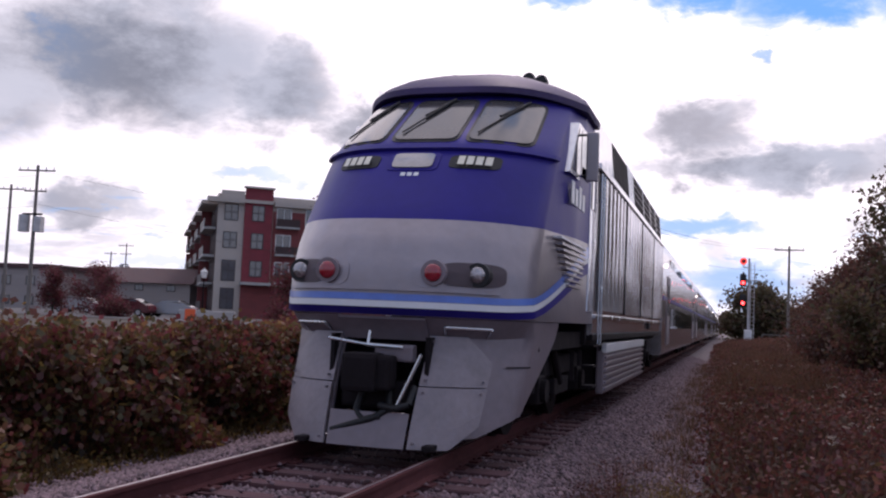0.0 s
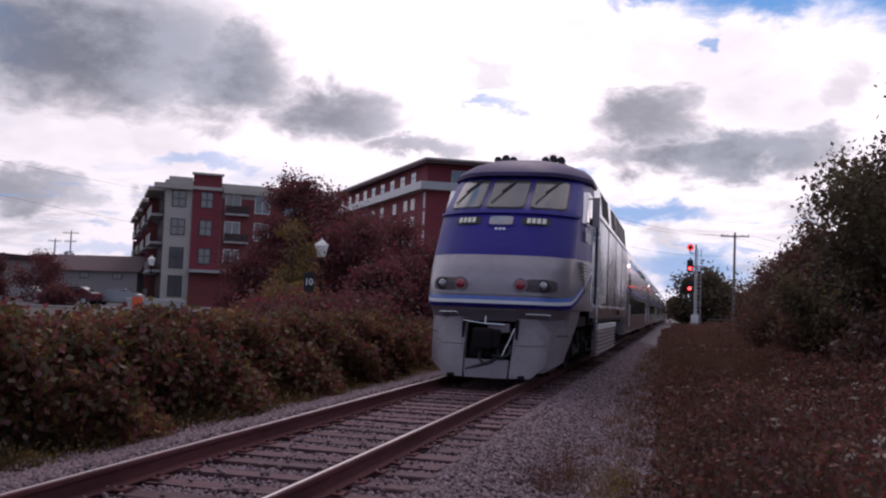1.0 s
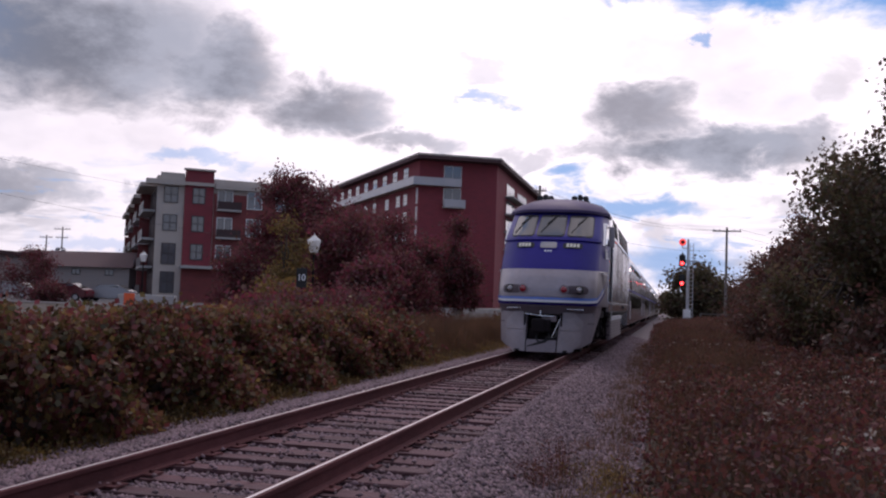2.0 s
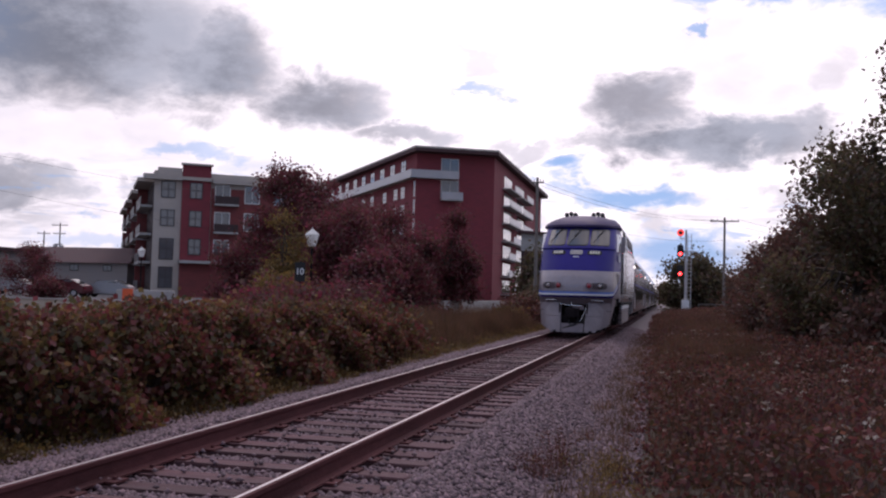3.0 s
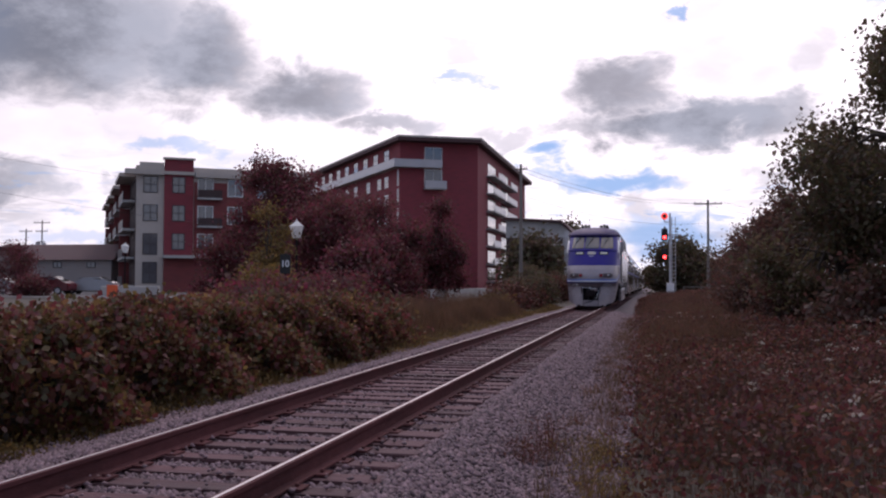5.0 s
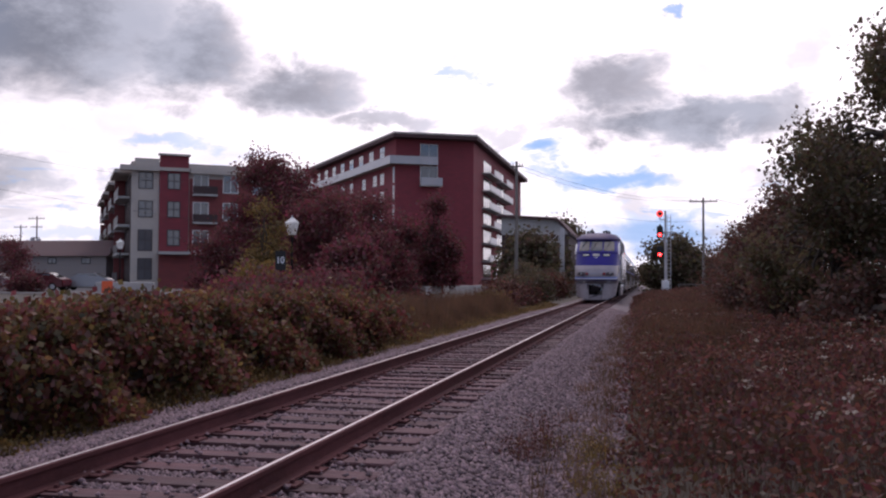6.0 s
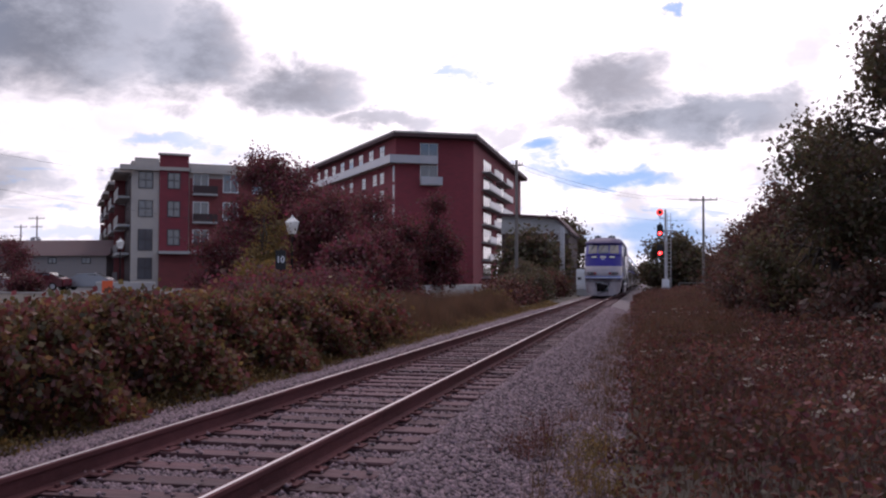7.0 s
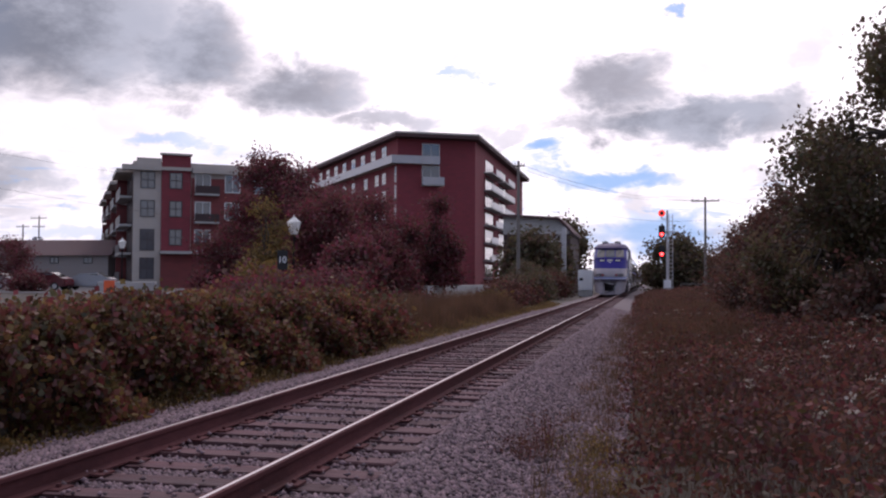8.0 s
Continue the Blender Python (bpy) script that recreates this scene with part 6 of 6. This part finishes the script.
def build_car(x, y, rz, paint, label):
    ob = empty("car", x, y, 0.2, rz)
    tagged(ob, label, "car", group="parked cars")
    side = [(-2.2, 0.35), (-2.25, 0.75), (-2.0, 0.92), (-1.15, 0.98), (-0.55, 1.42), (0.9, 1.46), (1.75, 1.02), (2.15, 0.95), (2.22, 0.45), (2.1, 0.3), (-2.0, 0.28)]
    bm = bmesh.new()
    rows = []
    for w in (-0.86, 0.86):
        rows.append([bm.verts.new((px, w if z < 1.0 else w * 0.8, z)) for px, z in side])
    a, b = rows
    for i in range(len(side)):
        j = (i + 1) % len(side)
        bm.faces.new((a[i], a[j], b[j], b[i]))
    bm.faces.new(a[::-1])
    bm.faces.new(b)
    bmesh.ops.bevel(bm, geom=bm.edges[:], offset=0.05, segments=2, affect="EDGES")
    part("body", bm, paint, ob, smooth=True)
    for s in (-1, 1):
        part("side_window", B(-0.6, 1.05, s * 0.7 - 0.02, s * 0.7 + 0.02, 1.04, 1.36, bev=0.02), GLASS, ob, "dark glass")
        for px in (-1.4, 1.35):
            w = part("wheel", T((px, s * 0.72, 0.32), (px, s * 0.88, 0.32), 0.32, n=20), BLACK, ob, "black tyre")
            part("rim", T((px, s * 0.88, 0.32), (px, s * 0.895, 0.32), 0.2, n=16), GALV, w)
    for (x0, z0), (x1, z1), nm in (((-1.12, 1.03), (-0.6, 1.41), "windscreen"), ((1.68, 1.07), (0.97, 1.45), "rear_window")):
        bm = bmesh.new()
        k = 0.02 if nm == "windscreen" else -0.02
        v = [bm.verts.new(p) for p in ((x0 - k, -0.6, z0 + 0.02), (x0 - k, 0.6, z0 + 0.02), (x1 - k, 0.58, z1 + 0.02), (x1 - k, -0.58, z1 + 0.02))]
        bm.faces.new(v)
        bmesh.ops.solidify(bm, geom=bm.faces[:], thickness=0.015)
        part(nm, bm, GLASS, ob, "dark glass")
    for px, nm in ((-2.26, "headlight"), (2.2, "tail_light")):
        for s in (-0.6, 0.6):
            part(nm, B(px - 0.03, px + 0.03, s - 0.15, s + 0.15, 0.68, 0.8, bev=0.01), CLEARL if px < 0 else REDL, ob)


build_plants()
build_flats()
build_brick_block()
build_small_buildings()
build_lineside()
for x, y, rz, paint, lab in ((-45.5, 70, 8, REDCAR, "dark red car parked in the car park"), (-43.0, 72.5, 12, GREYCAR, "silver car parked in the car park"), (-53.5, 74, 5, GREYCAR, "silver car parked near the pale house")):
    build_car(x, y, rz, paint, lab)


# ---- what moves ----
SIDEWAYS = 0.12
FRONT = [(0.0, 8.2), (0.5, 12.1), (1.0, 16.2), (1.5, 20.3), (3.0, 33.2), (3.5, 37.6), (4.0, 41.9), (4.5, 46.3), (6.0, 60.2), (6.5, 65.0), (7.0, 69.6), (7.5, 74.2), (8.0, 79.0)]


def front_at(t):
    return float(np.interp(t, [a for a, _ in FRONT], [b for _, b in FRONT]))


def motions():
    walk(locomotive, [(t, pose(SIDEWAYS, y, 0)) for t, y in FRONT])
    for k, co in enumerate(coaches):
        walk(co, [(t, pose(SIDEWAYS, y + 18.4 + 26.2 * k, 0)) for t, y in FRONT])
    steps = [i / 15 for i in range(121)]
    for w in loco_wheels:
        p = w.location.copy()
        walk(w, [(t, pose(p.x, p.y, p.z, -math.degrees((front_at(t) - 8.2) / 0.51), 0, 0)) for t in steps])


motions()
